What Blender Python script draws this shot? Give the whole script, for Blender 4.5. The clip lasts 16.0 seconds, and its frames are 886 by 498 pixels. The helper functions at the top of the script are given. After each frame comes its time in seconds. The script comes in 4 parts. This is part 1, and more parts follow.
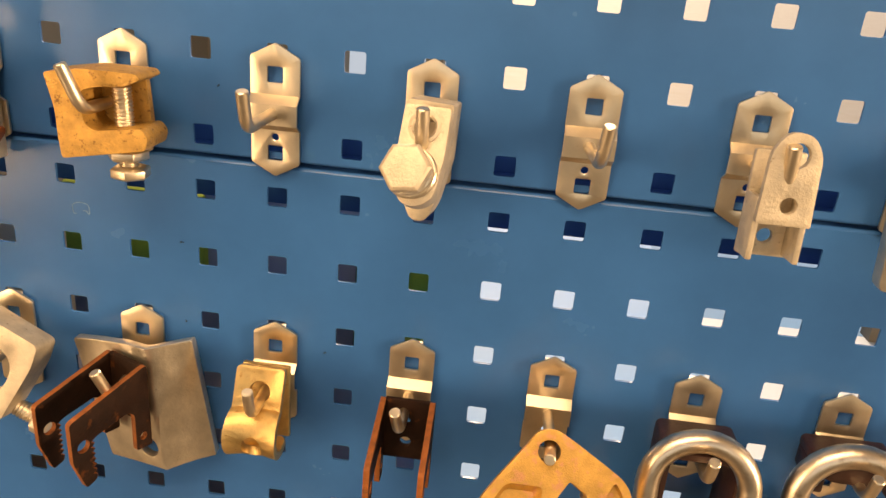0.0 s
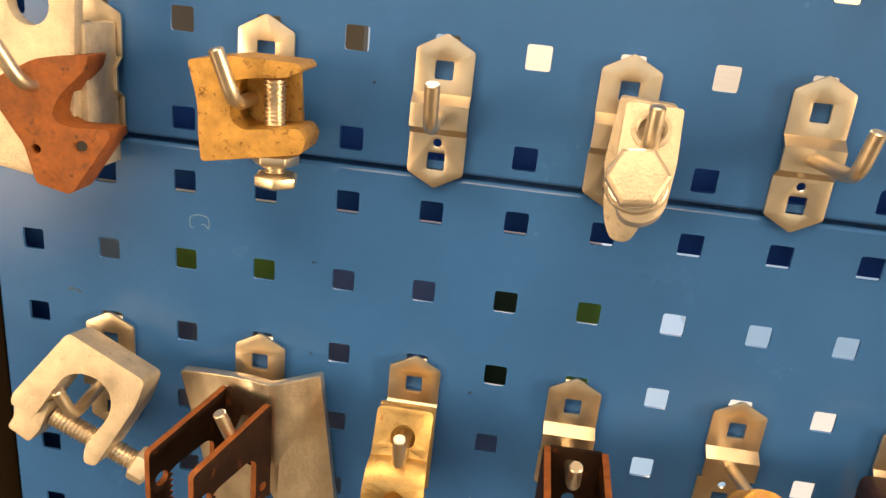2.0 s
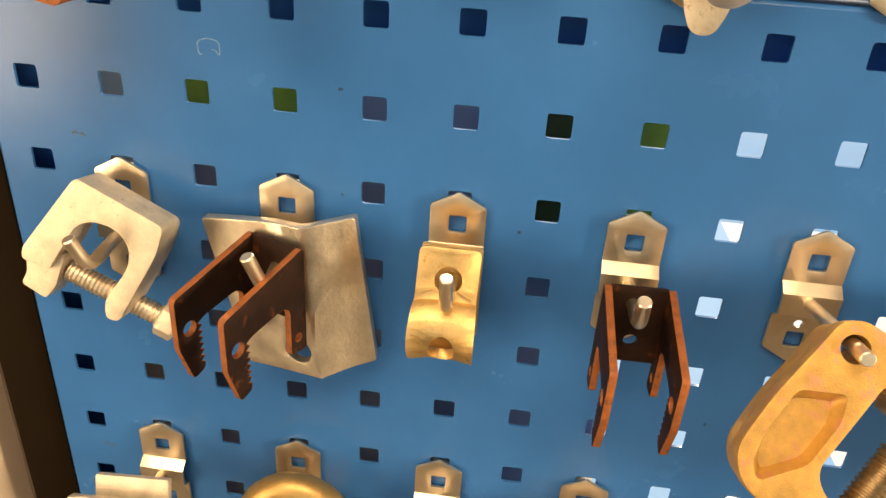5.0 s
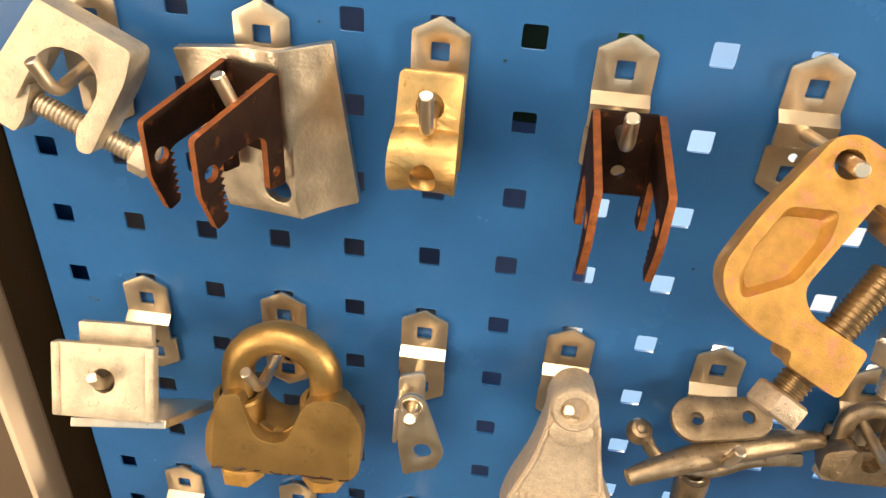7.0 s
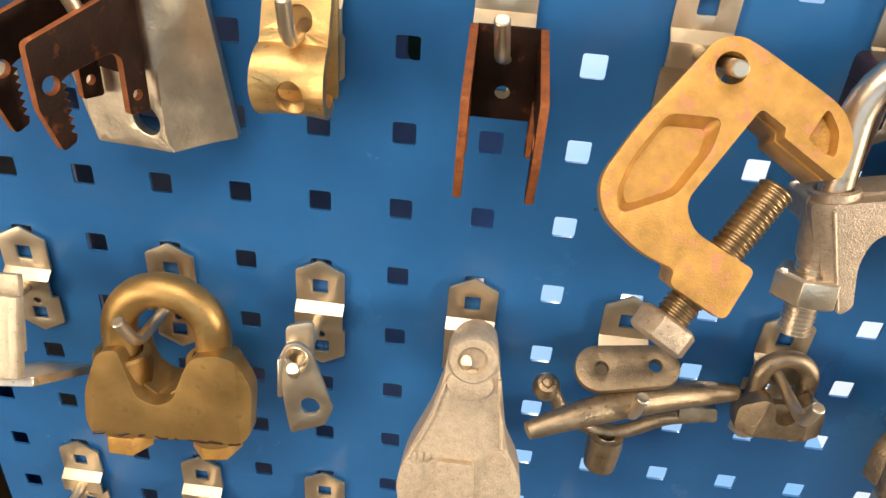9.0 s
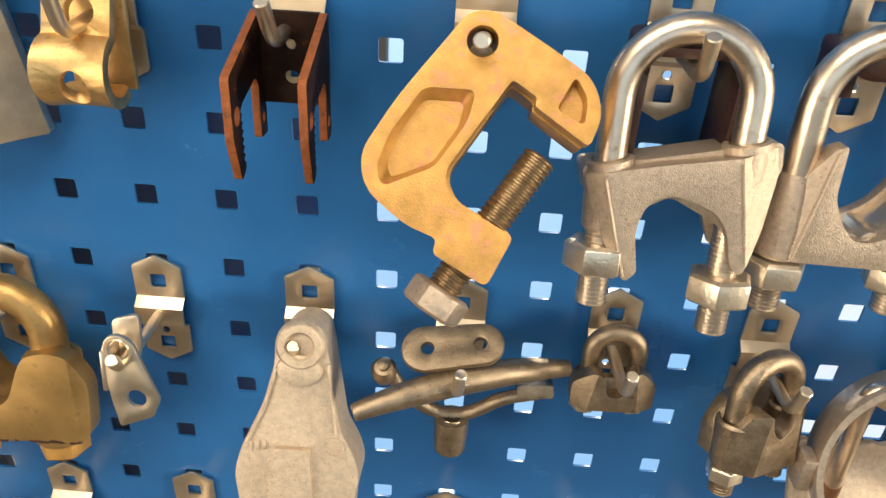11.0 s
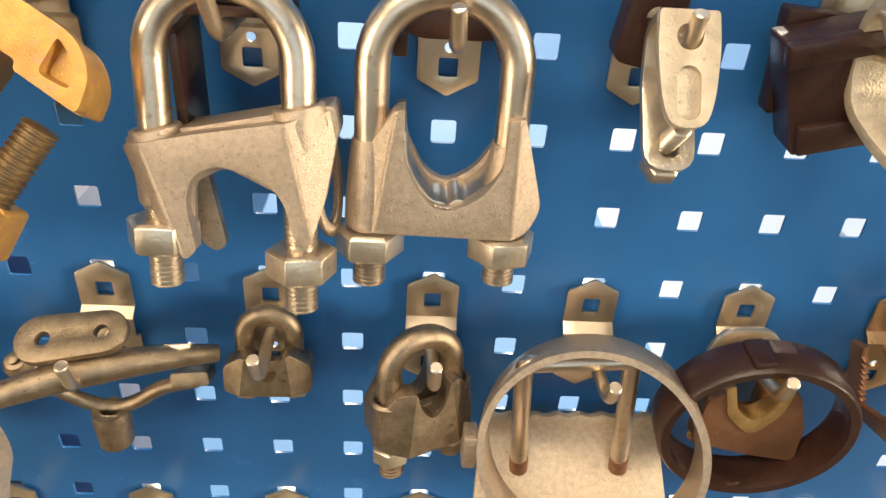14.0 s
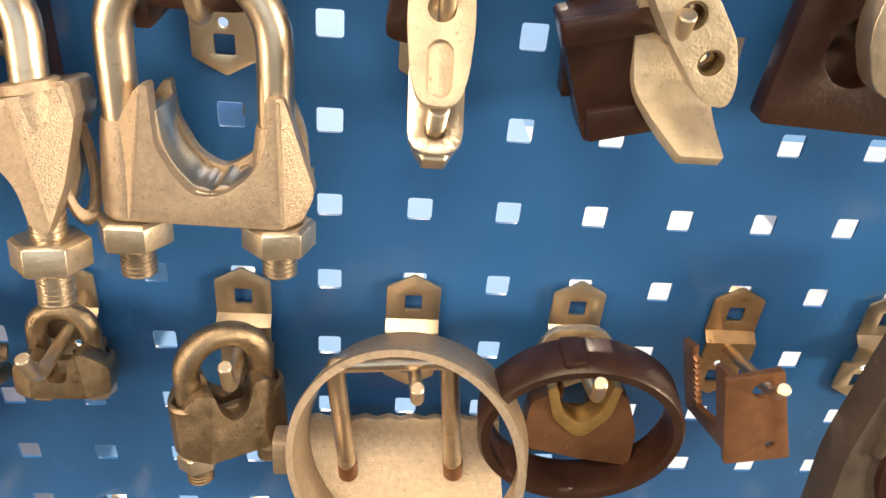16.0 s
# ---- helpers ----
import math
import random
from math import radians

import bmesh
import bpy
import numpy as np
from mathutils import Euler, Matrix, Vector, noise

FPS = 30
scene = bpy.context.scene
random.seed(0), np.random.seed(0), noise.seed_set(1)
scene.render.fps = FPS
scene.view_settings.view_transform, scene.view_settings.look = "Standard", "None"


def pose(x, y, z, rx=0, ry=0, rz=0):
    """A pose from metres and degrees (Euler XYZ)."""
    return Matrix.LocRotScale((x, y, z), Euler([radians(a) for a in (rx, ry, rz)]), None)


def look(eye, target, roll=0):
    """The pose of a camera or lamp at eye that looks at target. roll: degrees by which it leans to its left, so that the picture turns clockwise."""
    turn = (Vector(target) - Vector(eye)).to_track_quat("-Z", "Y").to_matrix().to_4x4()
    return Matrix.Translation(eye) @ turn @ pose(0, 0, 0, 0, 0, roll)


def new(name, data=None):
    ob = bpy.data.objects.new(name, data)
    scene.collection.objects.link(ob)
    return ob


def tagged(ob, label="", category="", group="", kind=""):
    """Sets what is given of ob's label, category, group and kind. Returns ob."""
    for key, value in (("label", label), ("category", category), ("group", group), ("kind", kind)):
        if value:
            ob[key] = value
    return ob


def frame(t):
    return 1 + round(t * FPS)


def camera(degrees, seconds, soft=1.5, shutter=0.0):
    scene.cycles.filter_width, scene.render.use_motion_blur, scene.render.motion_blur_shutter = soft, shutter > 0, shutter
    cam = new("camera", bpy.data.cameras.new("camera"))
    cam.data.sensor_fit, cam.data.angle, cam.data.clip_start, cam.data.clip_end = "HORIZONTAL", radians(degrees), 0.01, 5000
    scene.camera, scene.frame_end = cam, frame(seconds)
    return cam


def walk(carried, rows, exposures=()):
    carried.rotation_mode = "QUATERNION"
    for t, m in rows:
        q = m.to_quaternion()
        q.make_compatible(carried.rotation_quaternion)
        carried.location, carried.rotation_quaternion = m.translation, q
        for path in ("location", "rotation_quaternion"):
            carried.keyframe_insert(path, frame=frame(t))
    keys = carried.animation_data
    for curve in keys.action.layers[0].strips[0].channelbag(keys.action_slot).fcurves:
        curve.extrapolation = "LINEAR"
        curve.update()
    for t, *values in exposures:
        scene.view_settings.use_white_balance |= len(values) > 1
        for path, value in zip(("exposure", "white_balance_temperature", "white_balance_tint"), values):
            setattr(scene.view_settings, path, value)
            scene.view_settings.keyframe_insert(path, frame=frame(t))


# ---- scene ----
cam = camera(61.1, 16.0)
PATH = [
    (0, (0.306, -0.357, 1.623), (0.157, 1.499, 0.892), 5.0),
    (0.5, (0.281, -0.35, 1.62), (0.134, 1.515, 0.911), 5.4),
    (1, (0.26, -0.336, 1.614), (0.114, 1.534, 0.918), 5.6),
    (1.5, (0.237, -0.325, 1.608), (0.096, 1.546, 0.916), 5.8),
    (2, (0.222, -0.319, 1.596), (0.074, 1.563, 0.934), 6.0),
    (2.5, (0.208, -0.312, 1.588), (0.061, 1.564, 0.911), 6.1),
    (3, (0.2, -0.304, 1.584), (0.043, 1.555, 0.864), 5.8),
    (3.5, (0.198, -0.301, 1.579), (0.034, 1.539, 0.811), 5.5),
    (4, (0.201, -0.3, 1.569), (0.03, 1.51, 0.736), 4.9),
    (4.5, (0.204, -0.299, 1.564), (0.038, 1.487, 0.679), 4.3),
    (5, (0.212, -0.295, 1.558), (0.046, 1.464, 0.619), 3.8),
    (5.2, (0.218, -0.294, 1.556), (0.047, 1.441, 0.576), 3.5),
    (7.5, (0.227, -0.306, 1.511), (0.093, 1.349, 0.396), 4.4),
    (8, (0.234, -0.304, 1.502), (0.116, 1.361, 0.399), 4.9),
    (8.5, (0.244, -0.305, 1.488), (0.142, 1.376, 0.408), 5.1),
    (9, (0.265, -0.301, 1.483), (0.176, 1.384, 0.408), 4.8),
    (11.3, (0.352, -0.307, 1.479), (0.338, 1.401, 0.439), 3.5),
    (11.5, (0.364, -0.303, 1.48), (0.368, 1.392, 0.419), 3.6),
    (12, (0.391, -0.3, 1.481), (0.404, 1.397, 0.424), 3.1),
    (12.5, (0.414, -0.295, 1.479), (0.439, 1.395, 0.411), 3.0),
    (13, (0.441, -0.292, 1.478), (0.491, 1.392, 0.399), 3.1),
    (13.5, (0.462, -0.288, 1.477), (0.537, 1.392, 0.394), 3.6),
    (14, (0.479, -0.289, 1.475), (0.586, 1.393, 0.399), 4.2),
    (14.5, (0.504, -0.287, 1.474), (0.607, 1.397, 0.401), 4.3),
    (15, (0.523, -0.284, 1.474), (0.638, 1.397, 0.398), 4.5),
    (15.5, (0.536, -0.279, 1.475), (0.682, 1.389, 0.38), 5.2),
    (16, (0.554, -0.278, 1.466), (0.72, 1.407, 0.402), 5.5),
]
EXPOSURE = [(0.0, 0.93, 10800, 22), (2.5, 1.0, 9900, 18), (5.0, 1.24, 9100, 14), (8.0, 1.15, 7200, 12), (12.5, 1.04, 6600, 7), (16.0, 1.22, 7900, 14)]
walk(cam, [(t, look(eye, target, roll)) for t, eye, target, roll in PATH], EXPOSURE)

# ---------------------------------------------------------------- light
world = bpy.data.worlds.new("sky")
scene.world = world
world.use_nodes = True
wn = world.node_tree.nodes
sky = wn.new("ShaderNodeTexSky")
sky.sky_type, sky.sun_disc = "NISHITA", False
sky.sun_elevation, sky.sun_rotation = radians(42), radians(0)
world.node_tree.links.new(sky.outputs[0], wn["Background"].inputs[0])
wn["Background"].inputs[1].default_value = 0.10

sun_data = bpy.data.lights.new("sun", "SUN")
sun_data.energy, sun_data.angle, sun_data.color = 2.1, radians(0.6), (1.0, 0.93, 0.82)
sun_ob = new("sun", sun_data)
sun_ob.matrix_world = look((0.02, 2.4, 2.2), (0, 0, 0))

# daylight in the wide window bay behind the camera and in the side window
def window_light(name, width, height, energy, color, eye, target):
    lamp = bpy.data.lights.new(name, "AREA")
    lamp.shape, lamp.size, lamp.size_y = "RECTANGLE", width, height
    lamp.energy, lamp.color = energy, color
    new(name, lamp).matrix_world = look(eye, target)


window_light("bay_daylight", 4.6, 1.5, 3.0, (1.0, 0.88, 0.70), (0.2, -3.1, 2.05), (0.2, 0, 1.75))
window_light("side_window_daylight", 0.6, 1.0, 10.5, (1.0, 0.83, 0.62), (-1.12, -1.2, 1.45), (0.25, 0.0, 1.4))
window_light("east_window_daylight", 0.7, 0.9, 95.0, (1.0, 0.88, 0.70), (4.5, -1.6, 1.8), (0.7, 0.0, 1.4))
window_light("skylight_daylight", 1.8, 0.9, 23.0, (1.0, 0.85, 0.64), (-0.1, -1.05, 2.96), (-0.1, -0.75, 0))


# ---------------------------------------------------------------- materials
def material(name, color, rough=0.5, metal=0.0, vary=0.12, scale=60.0, bump=0.1, bump_scale=400.0, spots=None, spot_at=0.62,
             spot_scale=90.0, rough_vary=0.12, coat=0.0, gloss=0.5):
    """A surface with soft mottling, fine grain, optional stains of a second colour and a fine relief."""
    m = bpy.data.materials.new(name)
    m.use_nodes = True
    nodes, links = m.node_tree.nodes, m.node_tree.links
    bsdf = nodes["Principled BSDF"]
    bsdf.inputs["Metallic"].default_value = metal
    bsdf.inputs["Coat Weight"].default_value = coat
    bsdf.inputs["Specular IOR Level"].default_value = gloss
    coords = nodes.new("ShaderNodeTexCoord")
    info = nodes.new("ShaderNodeObjectInfo")
    shift = nodes.new("ShaderNodeVectorMath")
    shift.operation = "ADD"
    links.new(coords.outputs["Object"], shift.inputs[0])
    links.new(info.outputs["Random"], shift.inputs[1])

    def grain(size, detail):
        n = nodes.new("ShaderNodeTexNoise")
        n.inputs["Scale"].default_value, n.inputs["Detail"].default_value = size, detail
        n.inputs["Roughness"].default_value = 0.6
        links.new(shift.outputs[0], n.inputs["Vector"])
        return n

    big, fine = grain(scale, 4), grain(bump_scale, 3)
    ramp = nodes.new("ShaderNodeValToRGB")
    ramp.color_ramp.elements[0].position, ramp.color_ramp.elements[1].position = 0.3, 0.72
    ramp.color_ramp.elements[0].color = (*[c * (1 - vary) for c in color], 1)
    ramp.color_ramp.elements[1].color = (*[min(1, c * (1 + vary)) for c in color], 1)
    links.new(big.outputs[0], ramp.inputs[0])
    out = ramp.outputs[0]
    if spots:
        patch = grain(spot_scale, 6)
        border = nodes.new("ShaderNodeValToRGB")
        border.color_ramp.elements[0].position, border.color_ramp.elements[1].position = spot_at, spot_at + 0.1
        links.new(patch.outputs[0], border.inputs[0])
        mix = nodes.new("ShaderNodeMix")
        mix.data_type = "RGBA"
        links.new(border.outputs[0], mix.inputs[0])
        links.new(out, mix.inputs[6])
        mix.inputs[7].default_value = (*spots, 1)
        out = mix.outputs[2]
    links.new(out, bsdf.inputs["Base Color"])
    r = nodes.new("ShaderNodeMapRange")
    r.inputs[3].default_value, r.inputs[4].default_value = max(0.05, rough - rough_vary), min(1, rough + rough_vary)
    links.new(big.outputs[0], r.inputs[0])
    links.new(r.outputs[0], bsdf.inputs["Roughness"])
    b = nodes.new("ShaderNodeBump")
    b.inputs["Strength"].default_value, b.inputs["Distance"].default_value = bump, 0.0008
    links.new(fine.outputs[0], b.inputs["Height"])
    links.new(b.outputs[0], bsdf.inputs["Normal"])
    return m


BLUE = material("blue_powder_coat", (0.021, 0.125, 0.352), 0.24, vary=0.08, scale=22, bump=0.05, bump_scale=1500, rough_vary=0.10,
                spots=(0.027, 0.140, 0.355), spot_at=0.66, spot_scale=26, gloss=0.36)
ZINC = material("zinc_plated_steel", (0.72, 0.62, 0.49), 0.38, 1.0, vary=0.09, scale=70, bump=0.08, bump_scale=900,
                spots=(0.55, 0.44, 0.31), spot_at=0.70, spot_scale=240)
GALV = material("hot_dip_galvanised_steel", (0.70, 0.62, 0.51), 0.34, 0.92, vary=0.14, scale=90, bump=0.25, bump_scale=500,
                spots=(0.42, 0.36, 0.27), spot_at=0.64, spot_scale=200)
BAR = material("bright_galvanised_round_bar", (0.68, 0.585, 0.48), 0.33, 1.0, vary=0.16, scale=50, bump=0.12, bump_scale=900, spots=(0.50, 0.39, 0.29), spot_at=0.58,
               spot_scale=130, rough_vary=0.08)
CHALK = material("chalky_galvanised_steel", (0.58, 0.50, 0.39), 0.48, 0.55, vary=0.18, scale=130, bump=0.4, bump_scale=900,
                 spots=(0.35, 0.27, 0.19), spot_at=0.62, spot_scale=420)
CAST = material("grey_cast_iron_galvanised", (0.50, 0.405, 0.315), 0.40, 0.72, vary=0.16, scale=420, bump=0.45, bump_scale=1500,
                spots=(0.30, 0.18, 0.12), spot_at=0.60, spot_scale=800)
DARK_CAST = material("dull_bronzed_casting", (0.34, 0.265, 0.185), 0.34, 0.9, vary=0.26, scale=170, bump=0.4, bump_scale=1400,
                     spots=(0.18, 0.115, 0.07), spot_at=0.60, spot_scale=420)
GOLD = material("yellow_passivated_cast_iron", (0.52, 0.29, 0.080), 0.42, 0.45, vary=0.20, scale=160, bump=0.35, bump_scale=1300,
                spots=(0.54, 0.255, 0.13), spot_at=0.55, spot_scale=190)
PITTED_GOLD = material("pitted_yellow_cast_iron", (0.52, 0.29, 0.085), 0.46, 0.4, vary=0.25, scale=150, bump=0.7, bump_scale=800,
                       spots=(0.17, 0.075, 0.022), spot_at=0.58, spot_scale=420)
OLIVE = material("bronze_passivated_steel", (0.41, 0.26, 0.10), 0.42, 0.8, vary=0.16, scale=80, bump=0.25, bump_scale=700,
                 spots=(0.33, 0.22, 0.09), spot_at=0.58, spot_scale=160)
BRASS = material("bright_yellow_zinc", (0.64, 0.43, 0.19), 0.44, 0.9, vary=0.16, scale=140, bump=0.22, bump_scale=900,
                 spots=(0.50, 0.27, 0.10), spot_at=0.60, spot_scale=420)
RUST = material("rust_brown_primer", (0.018, 0.007, 0.004), 0.62, 0.0, vary=0.4, scale=110, bump=0.35, bump_scale=600,
                spots=(0.09, 0.027, 0.008), spot_at=0.60, spot_scale=150, gloss=0.15)
RUST_EDGE = material("bare_rusty_edge", (0.26, 0.075, 0.018), 0.65, 0.1, vary=0.3, scale=220, bump=0.6, bump_scale=600,
                     spots=(0.10, 0.032, 0.012), spot_at=0.60, spot_scale=260)
BROWN = material("brown_red_oxide_paint", (0.033, 0.013, 0.0095), 0.38, 0.0, vary=0.22, scale=110, bump=0.25, bump_scale=500,
                 spots=(0.085, 0.033, 0.021), spot_at=0.64, spot_scale=170)
COPPER = material("coppery_brown_steel", (0.30, 0.15, 0.085), 0.42, 0.7, vary=0.2, scale=90, bump=0.2, bump_scale=700,
                  spots=(0.46, 0.28, 0.18), spot_at=0.66, spot_scale=240)
SAND = material("sand_cast_galvanised_iron", (0.58, 0.475, 0.36), 0.44, 0.5, vary=0.16, scale=300, bump=0.7, bump_scale=1000, spots=(0.44, 0.345, 0.245), spot_at=0.58,
                spot_scale=560)
IRON = material("dark_grey_painted_casting", (0.075, 0.058, 0.050), 0.42, 0.2, vary=0.22, scale=80, bump=0.3, bump_scale=500, spots=(0.14, 0.085, 0.06), spot_at=0.62,
                spot_scale=150)
DARK_THREAD = material("dark_oiled_thread", (0.30, 0.22, 0.13), 0.38, 0.9, vary=0.15, scale=200, bump=0.1)
POST = material("dark_bronze_aluminium", (0.009, 0.005, 0.002), 0.6, 0.0, vary=0.12, scale=20, bump=0.05, gloss=0.05)
BEIGE = material("tan_wall_board", (0.17, 0.12, 0.08), 0.6, vary=0.07, scale=6, bump=0.05, bump_scale=200)
WHITE_WALL = material("sand_coloured_plaster", (0.14, 0.125, 0.105), 0.8, vary=0.05, scale=3, bump=0.1, bump_scale=120)
FLOOR = material("tan_concrete_tile", (0.14, 0.12, 0.095), 0.45, vary=0.12, scale=2.5, bump=0.1, bump_scale=60)
# rear floor tones: blue shade, sunlit white and dimmed ground are put into the colours
SHADED_FLOOR = material("rear_floor_shade_blue", (0.11, 0.33, 0.66), 0.6, vary=0.06, scale=3, bump=0.05, bump_scale=60)
SUNLIT_FLOOR = material("rear_floor_sunlit_white", (0.48, 0.58, 0.70), 0.5, vary=0.05, scale=3, bump=0.05, bump_scale=60)
DIMMED_GROUND = material("dimmed_blue_outdoor_ground", (0.075, 0.26, 0.52), 0.7, vary=0.08, scale=3, bump=0.05, bump_scale=60)
GREEN = material("olive_green_card", (0.26, 0.36, 0.04), 0.95, vary=0.35, scale=25, bump=0.4, bump_scale=300)
GREY = material("grey_packing_board", (0.25, 0.275, 0.36), 0.8, vary=0.15, scale=8, bump=0.1, bump_scale=100)
BLACK = material("hole_shade_black", (0.012, 0.012, 0.013), 0.6, vary=0.2, scale=40, bump=0.1)
PAPER = material("beige_cardboard", (0.72, 0.57, 0.43), 0.85, vary=0.06, scale=10, bump=0.05)
DIRT = material("grey_grease_smudge", (0.035, 0.075, 0.13), 0.7, vary=0.3, scale=300, bump=0.1)
DARK_CARD = material("blackish_green_card", (0.030, 0.045, 0.010), 0.9, vary=0.4, scale=40, bump=0.2)
STAINED_ZINC = material("tan_stained_zinc", (0.62, 0.42, 0.25), 0.42, 1.0, vary=0.18, scale=110, bump=0.15, bump_scale=900, spots=(0.34, 0.19, 0.10), spot_at=0.62, spot_scale=300)
CHALK_MARK = material("white_chalk_mark", (0.11, 0.24, 0.42), 0.9, vary=0.2, scale=600, bump=0.1)

# ---------------------------------------------------------------- mesh tools (millimetres; x right, -y to the viewer, z up)
MM = 0.001
FRONT = Matrix(((1, 0, 0, 0), (0, 0, -1, 0), (0, 1, 0, 0), (0, 0, 0, 1)))  # drawn (u, v, w) to (x, -w, v)


def turn(rx=0, ry=0, rz=0, at=(0, 0, 0), about=(0, 0, 0)):
    r = Euler([radians(a) for a in (rx, ry, rz)]).to_matrix().to_4x4()
    return Matrix.Translation(Vector(at) + Vector(about)) @ r @ Matrix.Translation(-Vector(about))


def circle(cx, cy, r, n=20, ry=None, start=0.0):
    ry = r if ry is None else ry
    return [(cx + r * math.cos(start + 2 * math.pi * i / n), cy + ry * math.sin(start + 2 * math.pi * i / n)) for i in range(n)]


def arc(cx, cy, r, a0, a1, n=10, ry=None):
    ry = r if ry is None else ry
    return [(cx + r * math.cos(radians(a0 + (a1 - a0) * i / n)), cy + ry * math.sin(radians(a0 + (a1 - a0) * i / n))) for i in range(n + 1)]


def rounded(points, r, n=4):
    """A closed polygon with its corners rounded by r (or by each point's own third number)."""
    out, count = [], len(points)
    for i, p in enumerate(points):
        rr = p[2] if len(p) > 2 else r
        a, b, c = (Vector(points[(i + k) % count][:2]) for k in (-1, 0, 1))
        ua, uc = a - b, c - b
        d = min(rr, ua.length * 0.48, uc.length * 0.48)
        if d < 0.05:
            out.append(tuple(b))
            continue
        s, e = b + ua.normalized() * d, b + uc.normalized() * d
        for k in range(n + 1):
            t = k / n
            q = s * (1 - t) ** 2 + b * 2 * t * (1 - t) + e * t * t
            out.append(tuple(q))
    return out


def square(cx, cy, s, r=1.0):
    h = s / 2
    return rounded([(cx - h, cy - h), (cx + h, cy - h), (cx + h, cy + h), (cx - h, cy + h)], r, 3)


def prism(outline, thick, holes=(), m=None, bevel=0.5, w0=0.0, bm=None, seg=2):
    """An outline in (u, v) with holes, thick along w, its sharp edges rounded."""
    b = bmesh.new()
    edges = []
    for loop in (outline, *holes):
        vs = [b.verts.new((u, v, w0)) for u, v in (q[:2] for q in loop)]
        edges += [b.edges.new((vs[i], vs[(i + 1) % len(vs)])) for i in range(len(vs))]
    bmesh.ops.triangle_fill(b, use_beauty=True, use_dissolve=False, edges=edges, normal=(0, 0, 1))
    made = bmesh.ops.extrude_face_region(b, geom=b.faces[:])
    bmesh.ops.translate(b, vec=(0, 0, thick), verts=[g for g in made["geom"] if isinstance(g, bmesh.types.BMVert)])
    bmesh.ops.recalc_face_normals(b, faces=b.faces)
    if bevel:
        sharp = [e for e in b.edges if len(e.link_faces) == 2 and e.calc_face_angle(0) > 0.75]
        rim = [e for e in sharp if abs(e.verts[0].co.z - e.verts[1].co.z) < 1e-6]
        bmesh.ops.bevel(b, geom=rim, offset=bevel, segments=seg, affect="EDGES", clamp_overlap=True, profile=0.5)
    for f in b.faces:
        f.material_index = int(abs(f.normal.z) < 0.95)
    b.transform(FRONT)
    if m is not None:
        b.transform(m)
    return join(bm, b)


def join(bm, b):
    if bm is None:
        return b
    me = bpy.data.meshes.new("join")
    b.to_mesh(me)
    b.free()
    bm.from_mesh(me)
    bpy.data.meshes.remove(me)
    return bm


def lathe(profile, n=20, m=None, bm=None):
    """A profile of (radius, height) turned round z."""
    b = bmesh.new()
    rings = []
    for r, z in profile:
        rings.append([b.verts.new((r * math.cos(2 * math.pi * i / n), r * math.sin(2 * math.pi * i / n), z)) for i in range(n)])
    for p, q in zip(rings, rings[1:]):
        for i in range(n):
            b.faces.new((p[i], p[(i + 1) % n], q[(i + 1) % n], q[i]))
    b.faces.new(rings[0][::-1])
    b.faces.new(rings[-1])
    if m is not None:
        b.transform(m)
    return join(bm, b)


def ringbody(profile, n=48, m=None, bm=None):
    """A closed profile of (radius, height) turned round z: a ring or a tube with a wall."""
    b = bmesh.new()
    rings = []
    for r, z in profile:
        rings.append([b.verts.new((r * math.cos(2 * math.pi * i / n), r * math.sin(2 * math.pi * i / n), z)) for i in range(n)])
    for p, q in zip(rings, rings[1:] + rings[:1]):
        for i in range(n):
            b.faces.new((p[i], p[(i + 1) % n], q[(i + 1) % n], q[i]))
    if m is not None:
        b.transform(m)
    return join(bm, b)


def along(p, q):
    """The pose that lays the z axis from p to q."""
    p, q = Vector(p), Vector(q)
    return Matrix.Translation(p) @ (q - p).to_track_quat("Z", "Y").to_matrix().to_4x4()


def smooth_path(points, r=6.0, n=6):
    pts = [Vector(p) for p in points]
    out = [pts[0]]
    for a, b, c in zip(pts, pts[1:], pts[2:]):
        ua, uc = a - b, c - b
        d = min(r, ua.length * 0.49, uc.length * 0.49)
        s, e = b + ua.normalized() * d, b + uc.normalized() * d
        out += [s * (1 - k / n) ** 2 + b * 2 * (k / n) * (1 - k / n) + e * (k / n) ** 2 for k in range(n + 1)]
    return out + [pts[-1]]


def tube(points, r, n=14, m=None, bm=None, taper=None):
    """A round bar along a path, its ends slightly chamfered."""
    b = bmesh.new()
    pts = [Vector(p) for p in points]
    first, last = (pts[1] - pts[0]).normalized(), (pts[-1] - pts[-2]).normalized()
    pts = [pts[0], pts[0] + first * 0.5] + pts[1:-1] + [pts[-1] - last * 0.5, pts[-1]]
    radii = [taper(i / (len(pts) - 1)) if taper else r for i in range(len(pts))]
    radii[0] -= 0.5
    radii[-1] -= 0.5
    tangent = [(pts[min(i + 1, len(pts) - 1)] - pts[max(i - 1, 0)]).normalized() for i in range(len(pts))]
    normal = tangent[0].orthogonal().normalized()
    rings = []
    for p, t, rr in zip(pts, tangent, radii):
        normal = (normal - t * normal.dot(t)).normalized()
        side = t.cross(normal)
        rings.append([b.verts.new(p + (normal * math.cos(2 * math.pi * i / n) + side * math.sin(2 * math.pi * i / n)) * rr) for i in range(n)])
    for p, q in zip(rings, rings[1:]):
        for i in range(n):
            b.faces.new((p[i], p[(i + 1) % n], q[(i + 1) % n], q[i]))
    b.faces.new(rings[0][::-1])
    b.faces.new(rings[-1])
    if m is not None:
        b.transform(m)
    return join(bm, b)


